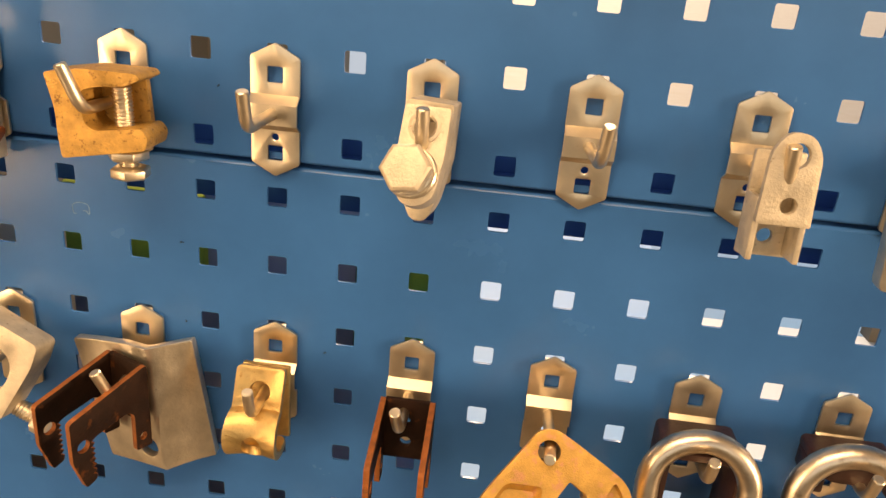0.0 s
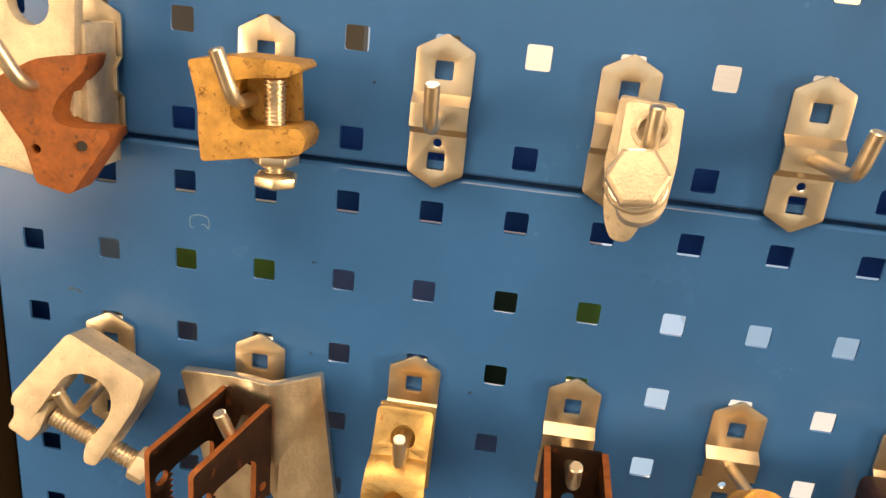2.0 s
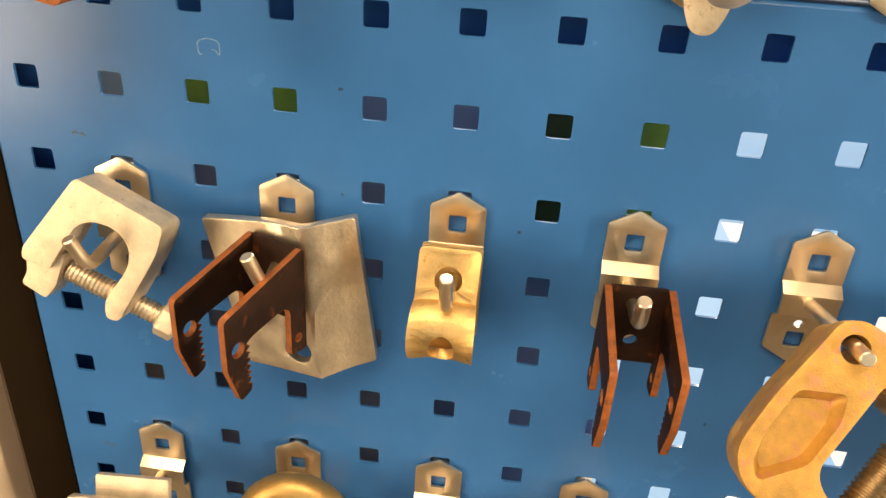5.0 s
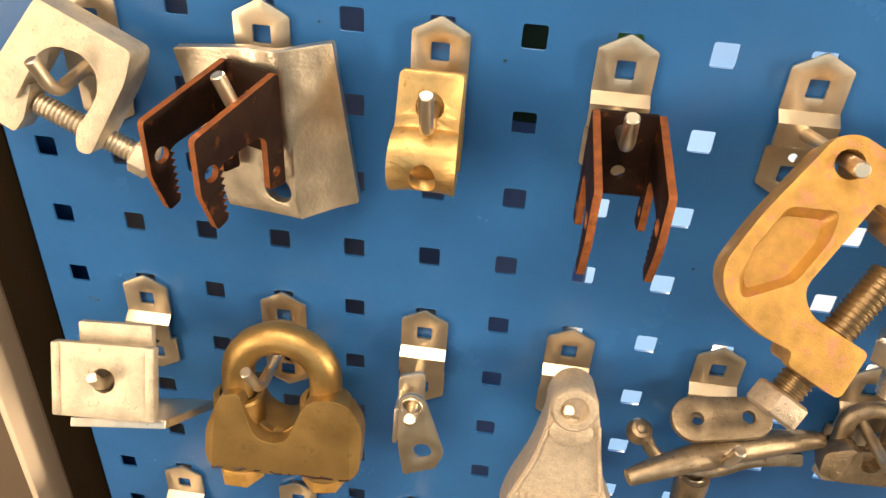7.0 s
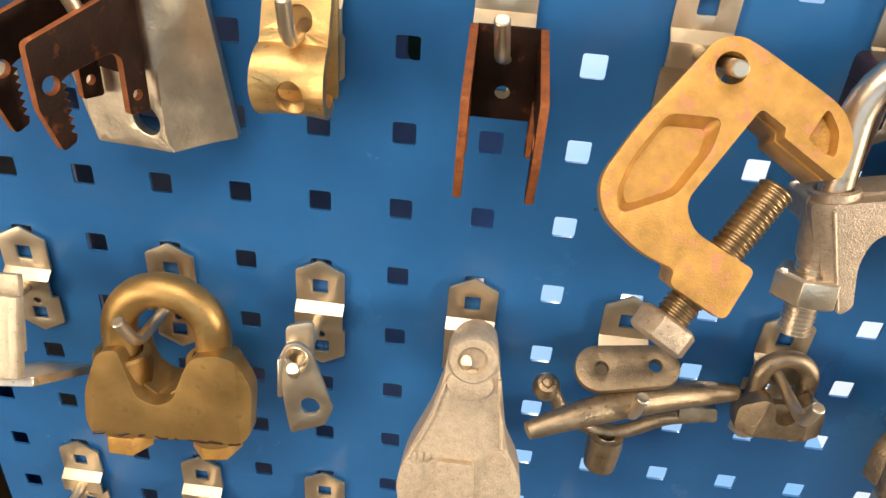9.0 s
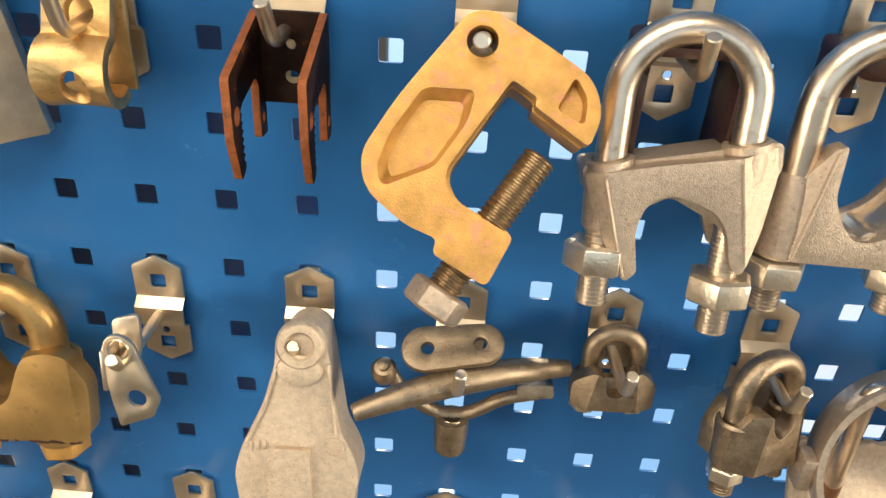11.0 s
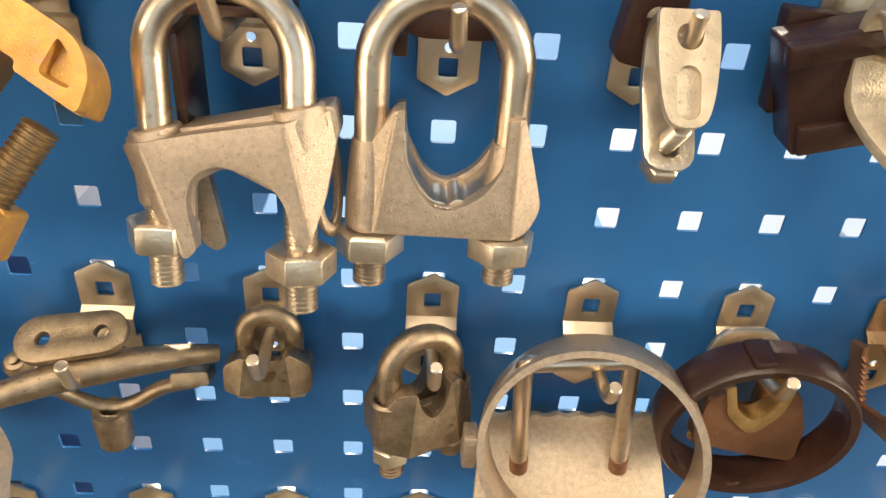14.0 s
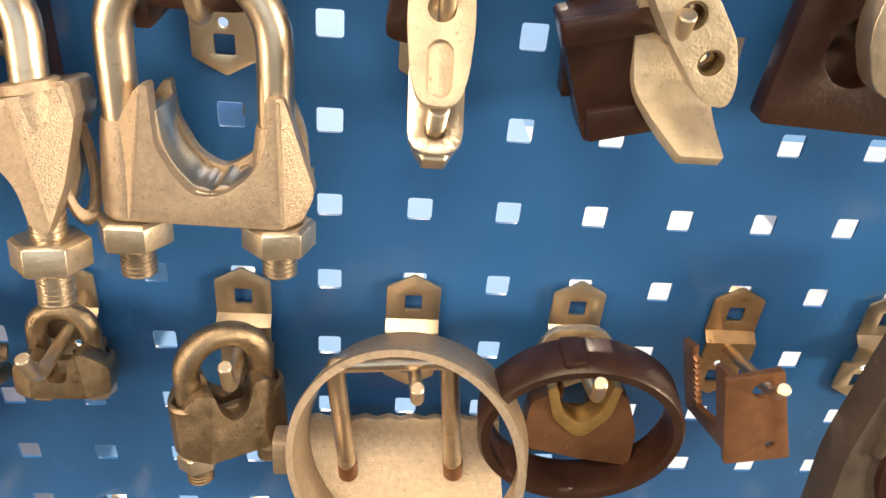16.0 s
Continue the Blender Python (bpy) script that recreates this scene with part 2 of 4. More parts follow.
def thread(p, q, r, pitch=1.6, bm=None, n=18):
    """A threaded bar from p to q."""
    length = (Vector(q) - Vector(p)).length
    prof = [(r * 0.8, 0)]
    turns = max(2, int(length / pitch))
    step = length / turns
    for i in range(turns):
        z = i * step
        prof += [(r * 0.86, z + step * 0.08), (r, z + step * 0.42), (r, z + step * 0.58), (r * 0.86, z + step * 0.92)]
    prof.append((r * 0.8, length))
    return lathe(prof, n, along(p, q), bm)


def hexbody(p, q, r, bm=None, spin=0.0):
    """A hexagonal nut or bolt head from p to q with turned-off corners."""
    length = (Vector(q) - Vector(p)).length
    b = bmesh.new()
    c = 0.10 * r
    rings = []
    for rr, z, n6 in ((0.86 * r, 0, 1), (r, c, 1), (r, length - c, 1), (0.86 * r, length, 1)):
        rings.append([b.verts.new((rr * math.cos(radians(60 * i + spin)), rr * math.sin(radians(60 * i + spin)), z)) for i in range(6)])
    for u, v in zip(rings, rings[1:]):
        for i in range(6):
            b.faces.new((u[i], u[(i + 1) % 6], v[(i + 1) % 6], v[i]))
    b.faces.new(rings[0][::-1])
    b.faces.new(rings[-1])
    bmesh.ops.bevel(b, geom=b.edges[:], offset=0.25, segments=2, affect="EDGES", clamp_overlap=True, profile=0.5)
    b.transform(along(p, q))
    return join(bm, b)


def block(size, at=(0, 0, 0), m=None, bevel=0.6, bm=None):
    b = bmesh.new()
    bmesh.ops.create_cube(b, size=1.0, matrix=Matrix.Translation(at) @ Matrix.Diagonal((*size, 1)))
    if bevel:
        bmesh.ops.bevel(b, geom=b.edges[:], offset=bevel, segments=2, affect="EDGES", clamp_overlap=True, profile=0.5)
    if m is not None:
        b.transform(m)
    return join(bm, b)


def cut(bm, no, values):
    """Slice a mesh across one axis so that it can bend there."""
    for v in values:
        co = Vector(no) * v
        bmesh.ops.bisect_plane(bm, geom=bm.verts[:] + bm.edges[:] + bm.faces[:], plane_co=co, plane_no=no)


def part(name, bm, mat, parent, label="", angle=38, scale=MM, rim=None):
    bmesh.ops.recalc_face_normals(bm, faces=bm.faces)
    me = bpy.data.meshes.new(name)
    if scale != 1:
        bm.transform(Matrix.Scale(scale, 4))
    bm.to_mesh(me)
    bm.free()
    me.materials.append(mat)
    me.materials.append(rim or mat)
    me.shade_smooth()
    me.set_sharp_from_angle(angle=radians(angle))
    ob = new(name, me)
    ob.parent = parent
    if label:
        tagged(ob, label)
    return ob


P = 38.0
ROW_Z = {-6: 1723.5, -2: 1571.5, 2: 1424.0, 6: 1272.0, 10: 1120.0}


def thing(name, col, row, label, category, group=""):
    """An empty at the hole from which a thing hangs."""
    ob = new(name)
    ob.empty_display_size = 0.01
    ob.location = (col * P * MM, 0, ROW_Z[row] * MM)
    return tagged(ob, label, category, group)


# ---------------------------------------------------------------- the room
def room_box(name, size, at, mat, label, bevel=0.0):
    ob = part(name, block(size, at, bevel=bevel), mat, None, scale=1)
    return tagged(ob, label, name.split("_")[0], kind="structure")


room_box("floor", (9, 9, 0.1), (0.5, 0, -0.05), FLOOR, "tan concrete tile floor of the showroom")
# one rear floor in slabs, its sunlit and shaded parts told apart by colour
room_box("floor_rear", (2.8, 9.0, 0.02), (-0.15, 4.85, 0.006), SHADED_FLOOR, "floor behind the display panel, blue shade in its colour")
room_box("floor_rear_outer", (3.3, 6.15, 0.02), (2.9, 6.275, 0.006), DIMMED_GROUND, "ground outside the rear bays, dimmed blue in its colour")
room_box("floor_rear_white", (3.3, 2.85, 0.02), (2.9, 1.775, 0.006), SUNLIT_FLOOR, "floor behind the display panel, sunlit white in its colour")
room_box("ground", (400, 400, 0.1), (0, 0, -0.16), FLOOR, "pale ground that runs out to the horizon")
b = block((9, 1.0, 0.1), (0.5, -2.7, 3.05), bevel=0)
block((9, 1.0, 0.1), (0.5, -0.1, 3.05), bevel=0, bm=b)
block((3.05, 0.9, 0.1), (-2.475, -1.05, 3.05), bevel=0, bm=b)
block((4.2, 0.9, 0.1), (2.9, -1.05, 3.05), bevel=0, bm=b)
block((9, 0.1, 2.1), (0.5, 0.45, 4.1), bevel=0, bm=b)
block((9, 2.9, 0.1), (0.5, 1.85, 5.1), bevel=0, bm=b)
tagged(part("ceiling", b, WHITE_WALL, None, scale=1), "sand-coloured ceiling with a skylight and a raised rear part", "ceiling", kind="structure")
b = block((9, 0.1, 1.25), (0.5, -3.2, 0.625), bevel=0)
block((9, 0.1, 0.2), (0.5, -3.2, 2.9), bevel=0, bm=b)
block((1.9, 0.1, 1.55), (-3.05, -3.2, 2.025), bevel=0, bm=b)
block((2.4, 0.1, 1.55), (3.8, -3.2, 2.025), bevel=0, bm=b)
tagged(part("wall_south", b, WHITE_WALL, None, scale=1), "sand-coloured plaster wall with a wide window bay", "wall", kind="structure")
b = block((0.1, 1.3, 5), (4.6, -2.6, 2.5), bevel=0)
block((0.1, 4.5, 5), (4.6, 1.0, 2.5), bevel=0, bm=b)
block((0.1, 0.7, 1.35), (4.6, -1.6, 0.675), bevel=0, bm=b)
block((0.1, 0.7, 2.75), (4.6, -1.6, 3.625), bevel=0, bm=b)
tagged(part("wall_east", b, WHITE_WALL, None, scale=1), "sand-coloured plaster wall with a small window", "wall", kind="structure")
# side wall with the high window
b = block((0.1, 1.65, 3), (-1.22, -2.325, 1.5), bevel=0)
block((0.1, 4.15, 5), (-1.22, 1.175, 2.5), bevel=0, bm=b)
block((0.1, 0.6, 0.95), (-1.22, -1.2, 0.475), bevel=0, bm=b)
block((0.1, 0.6, 1.05), (-1.22, -1.2, 2.475), bevel=0, bm=b)
tagged(part("wall_west", b, WHITE_WALL, None, scale=1), "sand-coloured plaster wall with a narrow side window", "wall", kind="structure")
# rear wall: an open bay with an added glowing backdrop outside it on one side, open glazed bays on the other
b = block((1.0, 0.1, 5), (-1.1, 3.2, 2.5), bevel=0)
block((5.2, 0.1, 0.3), (2.0, 3.2, 4.95), bevel=0, bm=b)
for x in (-0.55, -0.09, 2.2, 3.4, 4.5):
    block((0.08, 0.1, 4.8), (x, 3.2, 2.4), bevel=0, bm=b)
tagged(part("wall_north", b, WHITE_WALL, None, scale=1), "sand-coloured wall with tall open glazed bays", "wall", kind="structure")
# emissive panel, added to stand in for the bright distance beyond the bay
glow = bpy.data.materials.new("glowing_pale_backdrop")
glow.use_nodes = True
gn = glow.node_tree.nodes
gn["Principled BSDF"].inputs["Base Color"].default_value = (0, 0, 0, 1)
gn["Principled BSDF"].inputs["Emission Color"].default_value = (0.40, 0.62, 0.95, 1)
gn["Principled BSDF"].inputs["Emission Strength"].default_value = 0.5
tagged(part("backdrop", block((0.57, 0.02, 5.2), (-0.335, 3.3, 2.6), bevel=0), glow, None, scale=1), "glowing pale blue backdrop panel added outside the rear bay", "backdrop", kind="structure")


# ---------------------------------------------------------------- the perforated panels
def perforated(name, x0, x1, z0, z1, rows, cols, label, depth=22.0):
    """A sheet with square holes on a 38 mm grid, its four edges folded back."""
    b = bmesh.new()
    # sheet built from strips: one ring of faces round each hole, so that the mesh stays light
    xs = sorted({x0, x1, *[c * P - P / 2 for c in cols], cols[-1] * P + P / 2})
    xs = [x for x in xs if x0 <= x <= x1]
    zs = sorted({z0, z1, *[z + P / 2 for z in rows], *[z - P / 2 for z in rows]})
    zs = [z for z in zs if z0 <= z <= z1]
    zs = [z for i, z in enumerate(zs) if i == 0 or z - zs[i - 1] > 0.01]
    xs = [x for i, x in enumerate(xs) if i == 0 or x - xs[i - 1] > 0.01]
    grid = {}

    def vert(x, z, y):
        key = (round(x, 2), round(z, 2), y)
        if key not in grid:
            grid[key] = b.verts.new((x, y, z))
        return grid[key]

    thick = 1.4
    for xa, xb in zip(xs, xs[1:]):
        for za, zb in zip(zs, zs[1:]):
            hole = next(((c * P, z) for c in cols for z in rows if xa < c * P < xb and za < z < zb), None)
            for y in (0.0, thick):
                corners = [vert(xa, za, y), vert(xb, za, y), vert(xb, zb, y), vert(xa, zb, y)]
                if not hole:
                    b.faces.new(corners if y == 0 else corners[::-1])
                    continue
                loop = square(hole[0], hole[1], 10.4, 1.3)
                lv = [vert(x, z, y) for x, z in loop]
                k = len(lv) // 4
                # each corner arc fans to its sheet corner, and each straight side makes one face
                for q in range(4):
                    arc_v = lv[q * k:(q + 1) * k]
                    nxt = lv[((q + 1) * k) % len(lv)]
                    for u, w in zip(arc_v, arc_v[1:]):
                        b.faces.new((corners[q], w, u))
                    b.faces.new((corners[q], corners[(q + 1) % 4], nxt, arc_v[-1]))
            if hole:
                loop = square(hole[0], hole[1], 10.4, 1.3)
                n = len(loop)
                for i in range(n):
                    p, q = loop[i], loop[(i + 1) % n]
                    b.faces.new((vert(*p, 0.0), vert(*q, 0.0), vert(*q, thick), vert(*p, thick)))
    ob = part(name, b, BLUE, None, angle=30)
    # folded edges, each rounding over from the sheet
    for nm, path, lo, hi, axis in (
            ("top_flange", [(0.0, z1), (0.5, z1 + 1.0), (2.0, z1 + 1.5), (depth, z1 + 1.5), (depth, z1 - 0.2), (1.4, z1 - 0.2)], x0, x1, "x"),
            ("bottom_flange", [(0.0, z0), (0.5, z0 - 1.0), (2.0, z0 - 1.5), (depth, z0 - 1.5), (depth, z0 + 0.2), (1.4, z0 + 0.2)], x0, x1, "x"),
            ("side_flange", [(0.0, x0), (0.5, x0 - 1.0), (2.0, x0 - 1.5), (depth, x0 - 1.5), (depth, x0 + 0.2), (1.4, x0 + 0.2)], z0, z1, "z")):
        f = bmesh.new()
        ends = []
        for s in (lo, hi):
            ends.append([f.verts.new((s, y, v) if axis == "x" else (v, y, s)) for y, v in path])
        n = len(path)
        for i in range(n):
            f.faces.new((ends[0][i], ends[0][(i + 1) % n], ends[1][(i + 1) % n], ends[1][i]))
        f.faces.new(ends[0])
        f.faces.new(ends[1][::-1])
        part(nm, f, BLUE, ob, angle=60)
    for nm, size, at in (("top_lip", (x1 - x0, 1.4, 26), ((x0 + x1) / 2, depth - 0.9, z1 - 12.5)), ("bottom_lip", (x1 - x0, 1.4, 26), ((x0 + x1) / 2, depth - 0.9, z0 + 12.5)),
                         ("side_lip", (26, 1.4, z1 - z0 - 4), (x0 + 12.5, depth - 2.6, (z0 + z1) / 2))):
        part(nm, block(size, at, bevel=0.4), BLUE, ob)
    return tagged(ob, label, "panel", kind="structure")


COLS = list(range(0, 31))
LOWER_ROWS = [1500.0 - P * j for j in range(0, 26)]
UPPER_ROWS = [1529.0 + 42.5 + P * (j - 1) if j else 1529.0 for j in range(0, 13)]
perforated("panel_lower", -19.0, 30.5 * P, 520.0, 1515.2, LOWER_ROWS, COLS, "blue powder-coated steel panel with square perforations")
perforated("panel_upper", -19.0, 30.5 * P, 1520.4, 2030.0, UPPER_ROWS, COLS, "blue powder-coated steel panel with square perforations")


# ---------------------------------------------------------------- frame of the display and what stands behind
tagged(part("post", block((30, 44, 2400), (-38.5, 26, 1200), bevel=2.0), POST, None), "dark bronze metal post beside the blue panel", "post")
b = block((420, 12, 2400), (-266, 34, 1200), bevel=1.5)
tagged(part("side_board", b, BEIGE, None), "beige board standing beside the dark post", "board")
b = block((5, 40, 2400), (-78, 20, 1200), bevel=1.0)
tagged(part("board_edge_strip", b, PAPER, None), "pale edging strip on the beige board", "strip")


# ---------------------------------------------------------------- hook brackets
def bracket_step(z):
    """How far the plate stands off the panel at a height: a raised middle between two flat ends."""
    for lo, hi, a, c in ((-22.5, -18.5, 6.6, 1.6), (-36.0, -32.5, 1.2, 6.6)):
        if lo <= z <= hi:
            return a + (c - a) * (z - lo) / (hi - lo)
    return 1.6 if z > -18.5 else 6.6 if z > -32.5 else 1.2


def bracket_plate():
    outline = rounded([(-12.2, -0.6), (-12.2, -52.8), (0, -59.5), (12.2, -52.8), (12.2, -0.6), (0, 6.0)], 1.2, 3)
    holes = [square(0, -8.9, 7.8, 0.8), circle(0, -39.5, 1.9, 14), square(0, -47.5, 7.6, 0.8)]
    b = prism(outline, 1.5, holes, bevel=0.3)
    cut(b, (0, 0, 1), (-17.9, -18.5, -19.2, -21.8, -22.5, -23.2, -31.8, -32.5, -33.2, -35.3, -36.0, -36.7))
    for v in b.verts:
        v.co.y -= bracket_step(v.co.z)
    # lip that goes into the hole of the panel
    block((8.6, 9, 1.4), (0, 3.4, -1.2), bevel=0.3, bm=b)
    return b


PLATE_MESH = None


def bracket(col, row, bend=(1, -45, -26.5), tip=(1, -50, -9), r=2.85, label="zinc-plated steel hook bracket hanging in the blue panel", mat=None):
    global PLATE_MESH
    t = thing("hook_bracket", col, row, label, "hook", "hook brackets on the panel")
    if PLATE_MESH is None:
        ob = part("bracket_plate", bracket_plate(), ZINC, t)
        PLATE_MESH = ob.data
    else:
        ob = new("bracket_plate", PLATE_MESH)
        ob.parent = t
    if mat:
        ob.data = PLATE_MESH.copy()
        ob.data.materials[0] = ob.data.materials[1] = mat
    part("hook_rod", tube(smooth_path([(0, -6.0, -27), bend, tip], 7.0, 7), r), ZINC, t)
    return t


for c in range(1, 22, 2):
    for row in (-2, 2, 6, 10):
        special = {
            (1, -2): ((-1, -52, -27), (-8, -57, -10)), (3, -2): ((4, -48, -25), (-2, -52, -5)), (7, -2): ((3, -54, -26), (3, -57, -7)),
            (9, -2): ((2, -44, -26), (3, -49, -8)), (11, -2): ((-4, -62, -24), (-6, -66, -5)), (7, 2): ((0.5, -43, -25), (-1, -51, -8.8)), (1, 2): ((4, -44, -27), (0, -48, -12)),
            (3, 2): ((4, -46, -27), (-1, -51, -9)), (9, 2): ((-0.5, -46, -18), (-2.0, -67, -12.5)), (11, 2): ((-0.5, -49, -25.5), (-2, -57, -8.7)),
            (13, 2): ((1, -42, -28), (0, -48, -12)), (1, 6): ((3, -60, -20), (4, -68, -6)), (3, 6): ((0, -46, -22), (-3, -53, -4)),
            (5, 6): ((1, -55, -21), (2, -63, -10)), (7, 6): ((0, -34, -25), (0, -42, -12)), (9, 6): ((0, -50, -27), (1, -56, -9)),
            (11, 6): ((1, -44, -24), (0.5, -50, -8)), (17, 2): ((-6, -58, -20), (-7, -64, -10)), (17, 6): ((0, -52, -19), (-4, -62, -1)), (19, 6): ((-5, -57, -9), (-8, -66, 2)),
            (15, 6): ((2, -50, -26), (1, -56, -12))}.get((c, row))
        if (c, row) == (19, 6):
            bracket(c, row, *special, label="tan-stained zinc hook bracket hanging in the blue panel", mat=STAINED_ZINC)
            continue
        bracket(c, row, *special) if special else bracket(c, row)
bracket(9, -6)
bracket(11, -6)


# ---------------------------------------------------------------- kinds of fittings
def toothed_channel(col, row, angle, at=(0, -24, 0), roll=0.0, label="rust-brown steel channel clamp with toothed jaws"):
    """Two toothed cheeks joined by a web; s runs out from the web."""
    t = thing("toothed_channel", col, row, label, "clamp", "toothed channel clamps")
    teeth = []
    for i in range(7):
        z = -62 + i * 3.1
        teeth += [(34.2, z), (36.4, z + 1.5)]
    side = [(0, -14, 3), (47, -26, 2), (47, -49, 2), (41, -67, 2), (35, -65, 1), *[(s, z, 0.0) for s, z in teeth], (33, -40, 2), (14, -37, 3),
            (10, -40, 2), (10, -63, 1.5), (0, -64, 1.5)]
    m = turn(0, roll, angle, at)
    for w in (-14.5, 11.5):
        c = prism(rounded(side, 1.0, 3), 3.0, [circle(40.5, -42, 3.4, 16), circle(5.2, -56, 2.2, 12)], bevel=0.35, w0=w)
        c.transform(m)
        part("cheek", c, RUST, t, rim=RUST_EDGE)
    web = prism([(-11.6, -50.5), (11.6, -50.5), (11.6, -14.5), (-11.6, -14.5)], 2.8, [circle(0, -27, 2.2, 14), circle(0, -40, 3.0, 16)], bevel=0.4)
    web.transform(m @ turn(0, 0, 90))
    part("web", web, RUST, t)
    return t


def fold_back(b, p, q, slope):
    """Bend a casting's face back on the outer side of a ridge that runs from p down to q in (x, z)."""
    p, q = Vector((p[0], 0, p[1])), Vector((q[0], 0, q[1]))
    side = (q - p).cross(Vector((0, 1, 0))).normalized()
    if side.x * p.x < 0:
        side = -side
    bmesh.ops.bisect_plane(b, geom=b.verts[:] + b.edges[:] + b.faces[:], plane_co=p, plane_no=side)
    for v in b.verts:
        f = (v.co - p).dot(side)
        if f > 1e-4:
            v.co.y += slope * f


def rope_clip(t, xl, xr, d, top, bottom, r, front, d0, d1, nuts, mats, nut_r, nut_h, m=None, back=None, collar=None, sleeve=3.5, pillars=None, flanks=()):
    """A U-bolt through a cast saddle, with a nut under each leg. front: the saddle's front outline; d0, d1: its depth."""
    bolt_mat, body_mat, nut_mat = mats
    mid, half = (xl + xr) / 2, (xr - xl) / 2
    legs = [(xl, -d, bottom[0])] + [(mid - half * math.cos(a), -d, top - r - half + half * math.sin(a)) for a in [math.pi * k / 16 for k in range(17)]] + [(xr, -d, bottom[1])]
    b = tube(legs, r, 18)
    if m is not None:
        b.transform(m)
    bolt = part("u_bolt", b, bolt_mat, t)
    b = prism(front, d1 - d0, bevel=1.6, w0=d0, seg=3)
    for p, q, slope in flanks:
        fold_back(b, p, q, slope)
    for x in (xl, xr):
        zt = max(p[1] for p in front if abs(p[0] - x) < half * 0.75) - 8
        zb = min(nuts) + nut_h + 1 if collar is None else zt - collar
        o = r + sleeve
        if pillars:
            lathe(pillars[int(x > mid)], 28, Matrix.Translation((x, -d, 0)), b)
            continue
        ringbody([(r + 0.9, zb), (o - 1, zb), (o, zb + 2), (o, zt - 1.5), (o - 1, zt), (r + 1.6, zt), (r + 0.9, zt - 2)], 24, Matrix.Translation((x, -d, 0)), b)
    if m is not None:
        b.transform(m)
    part("saddle", b, body_mat, t, angle=20)
    if back:
        b = prism(back, 4, bevel=1.0, w0=d0 - 3)
        if m is not None:
            b.transform(m)
        part("rear_wall", b, body_mat, t)
    for x, z, zb in zip((xl, xr), nuts, bottom):
        b = hexbody((x, -d, z), (x, -d, z + nut_h), nut_r, spin=12 * (x > 0))
        if m is not None:
            b.transform(m)
        part("nut", b, nut_mat, t)
        b = thread((x, -d, zb - 0.5), (x, -d, z + 0.5), r * 1.05, pitch=1.8)
        thread((x, -d, z + nut_h - 0.5), (x, -d, z + nut_h + 16), r * 1.05, pitch=1.8, bm=b)
        if m is not None:
            b.transform(m)
        part("thread", b, bolt_mat, bolt)


def trough(curve, thick, d0, d1, m=None):
    """A curved saddle floor that runs back from the front wall."""
    pts = [Vector((p.x, p.y)) for p in smooth_path([(x, z, 0) for x, z in curve], 8, 4)]
    low = []
    for k, p in enumerate(pts):
        e = (pts[min(k + 1, len(pts) - 1)] - pts[max(k - 1, 0)]).normalized()
        low.append(p - Vector((-e.y, e.x)) * thick)
    return prism([tuple(p) for p in pts] + [tuple(p) for p in low[::-1]], d1 - d0, bevel=0.5, w0=d0, m=m)


def wrapped(outline, thick, holes, path, bevel=0.8, m=None, bm=None):
    """A strip drawn flat (u across, v along) and bent along a path of (d, z)."""
    b = prism(outline, thick, holes, bevel=bevel)
    pts = [Vector(p) for p in path]
    lengths = [0.0]
    for p, q in zip(pts, pts[1:]):
        lengths.append(lengths[-1] + (q - p).length)
    total = lengths[-1]
    cut(b, (0, 0, 1), [total * k / 26 for k in range(1, 26)])
    for v in b.verts:
        s, w = v.co.z, -v.co.y
        i = max(0, min(len(pts) - 2, next((k for k in range(len(pts) - 1) if s <= lengths[k + 1]), len(pts) - 2)))
        seg = pts[i + 1] - pts[i]

        def normal(k):
            a, c = pts[max(k - 1, 0)], pts[min(k + 1, len(pts) - 1)]
            e = (c - a).normalized()
            return Vector((-e.y, e.x))
        f = (s - lengths[i]) / seg.length
        q = pts[i] + seg * f + (normal(i) * (1 - f) + normal(i + 1) * f).normalized() * w
        v.co.y, v.co.z = -q.x, q.y
    if m is not None:
        b.transform(m)
    return join(bm, b)


def curve2(points, n=6):
    """Smooth path through control points in (d, z)."""
    return [(p.x, p.y) for p in smooth_path([(a, c, 0) for a, c in points], 12.0, n)]


# ---------------------------------------------------------------- upper row
t = thing("angle_plate", 1, -2, "large chalky white galvanised angle plate with a round hole", "plate")
part("plate", prism(rounded([(-34, -64), (5, -70), (11, 16), (-22, 18)], 3), 6, [circle(-9, 2, 8.5, 28)], bevel=0.8, w0=27), CHALK, t)
part("return_flange", block((5, 24, 60), (8.0, -16, -34), bevel=0.8), CHALK, t)

t = thing("jaw_clamp", 1, -2, "rust-red cast iron jaw clamp block with drilled holes", "clamp")
b = prism(rounded([(-21, -29), (1, -17), (15, -15), (14, -21), (7, -31, 4), (5, -39, 4), (10, -43, 3), (22, -44), (22.5, -47), (12, -69), (-2, -66), (-6, -51)], 1.6), 14,
          [circle(-1, -52, 2.0, 12)], bevel=1.2, w0=33, seg=3)
fold_back(b, (1, -28), (11, -69), 0.8)
part("body", b, RUST_EDGE, t)
# solid black disc: the shade inside a drilled hole, put in as colour
part("foot_hole", lathe([(2.0, 0), (2.0, 1.2)], 14, turn(90, 0, 38, (14.5, -41.2, -50))), BLACK, t)

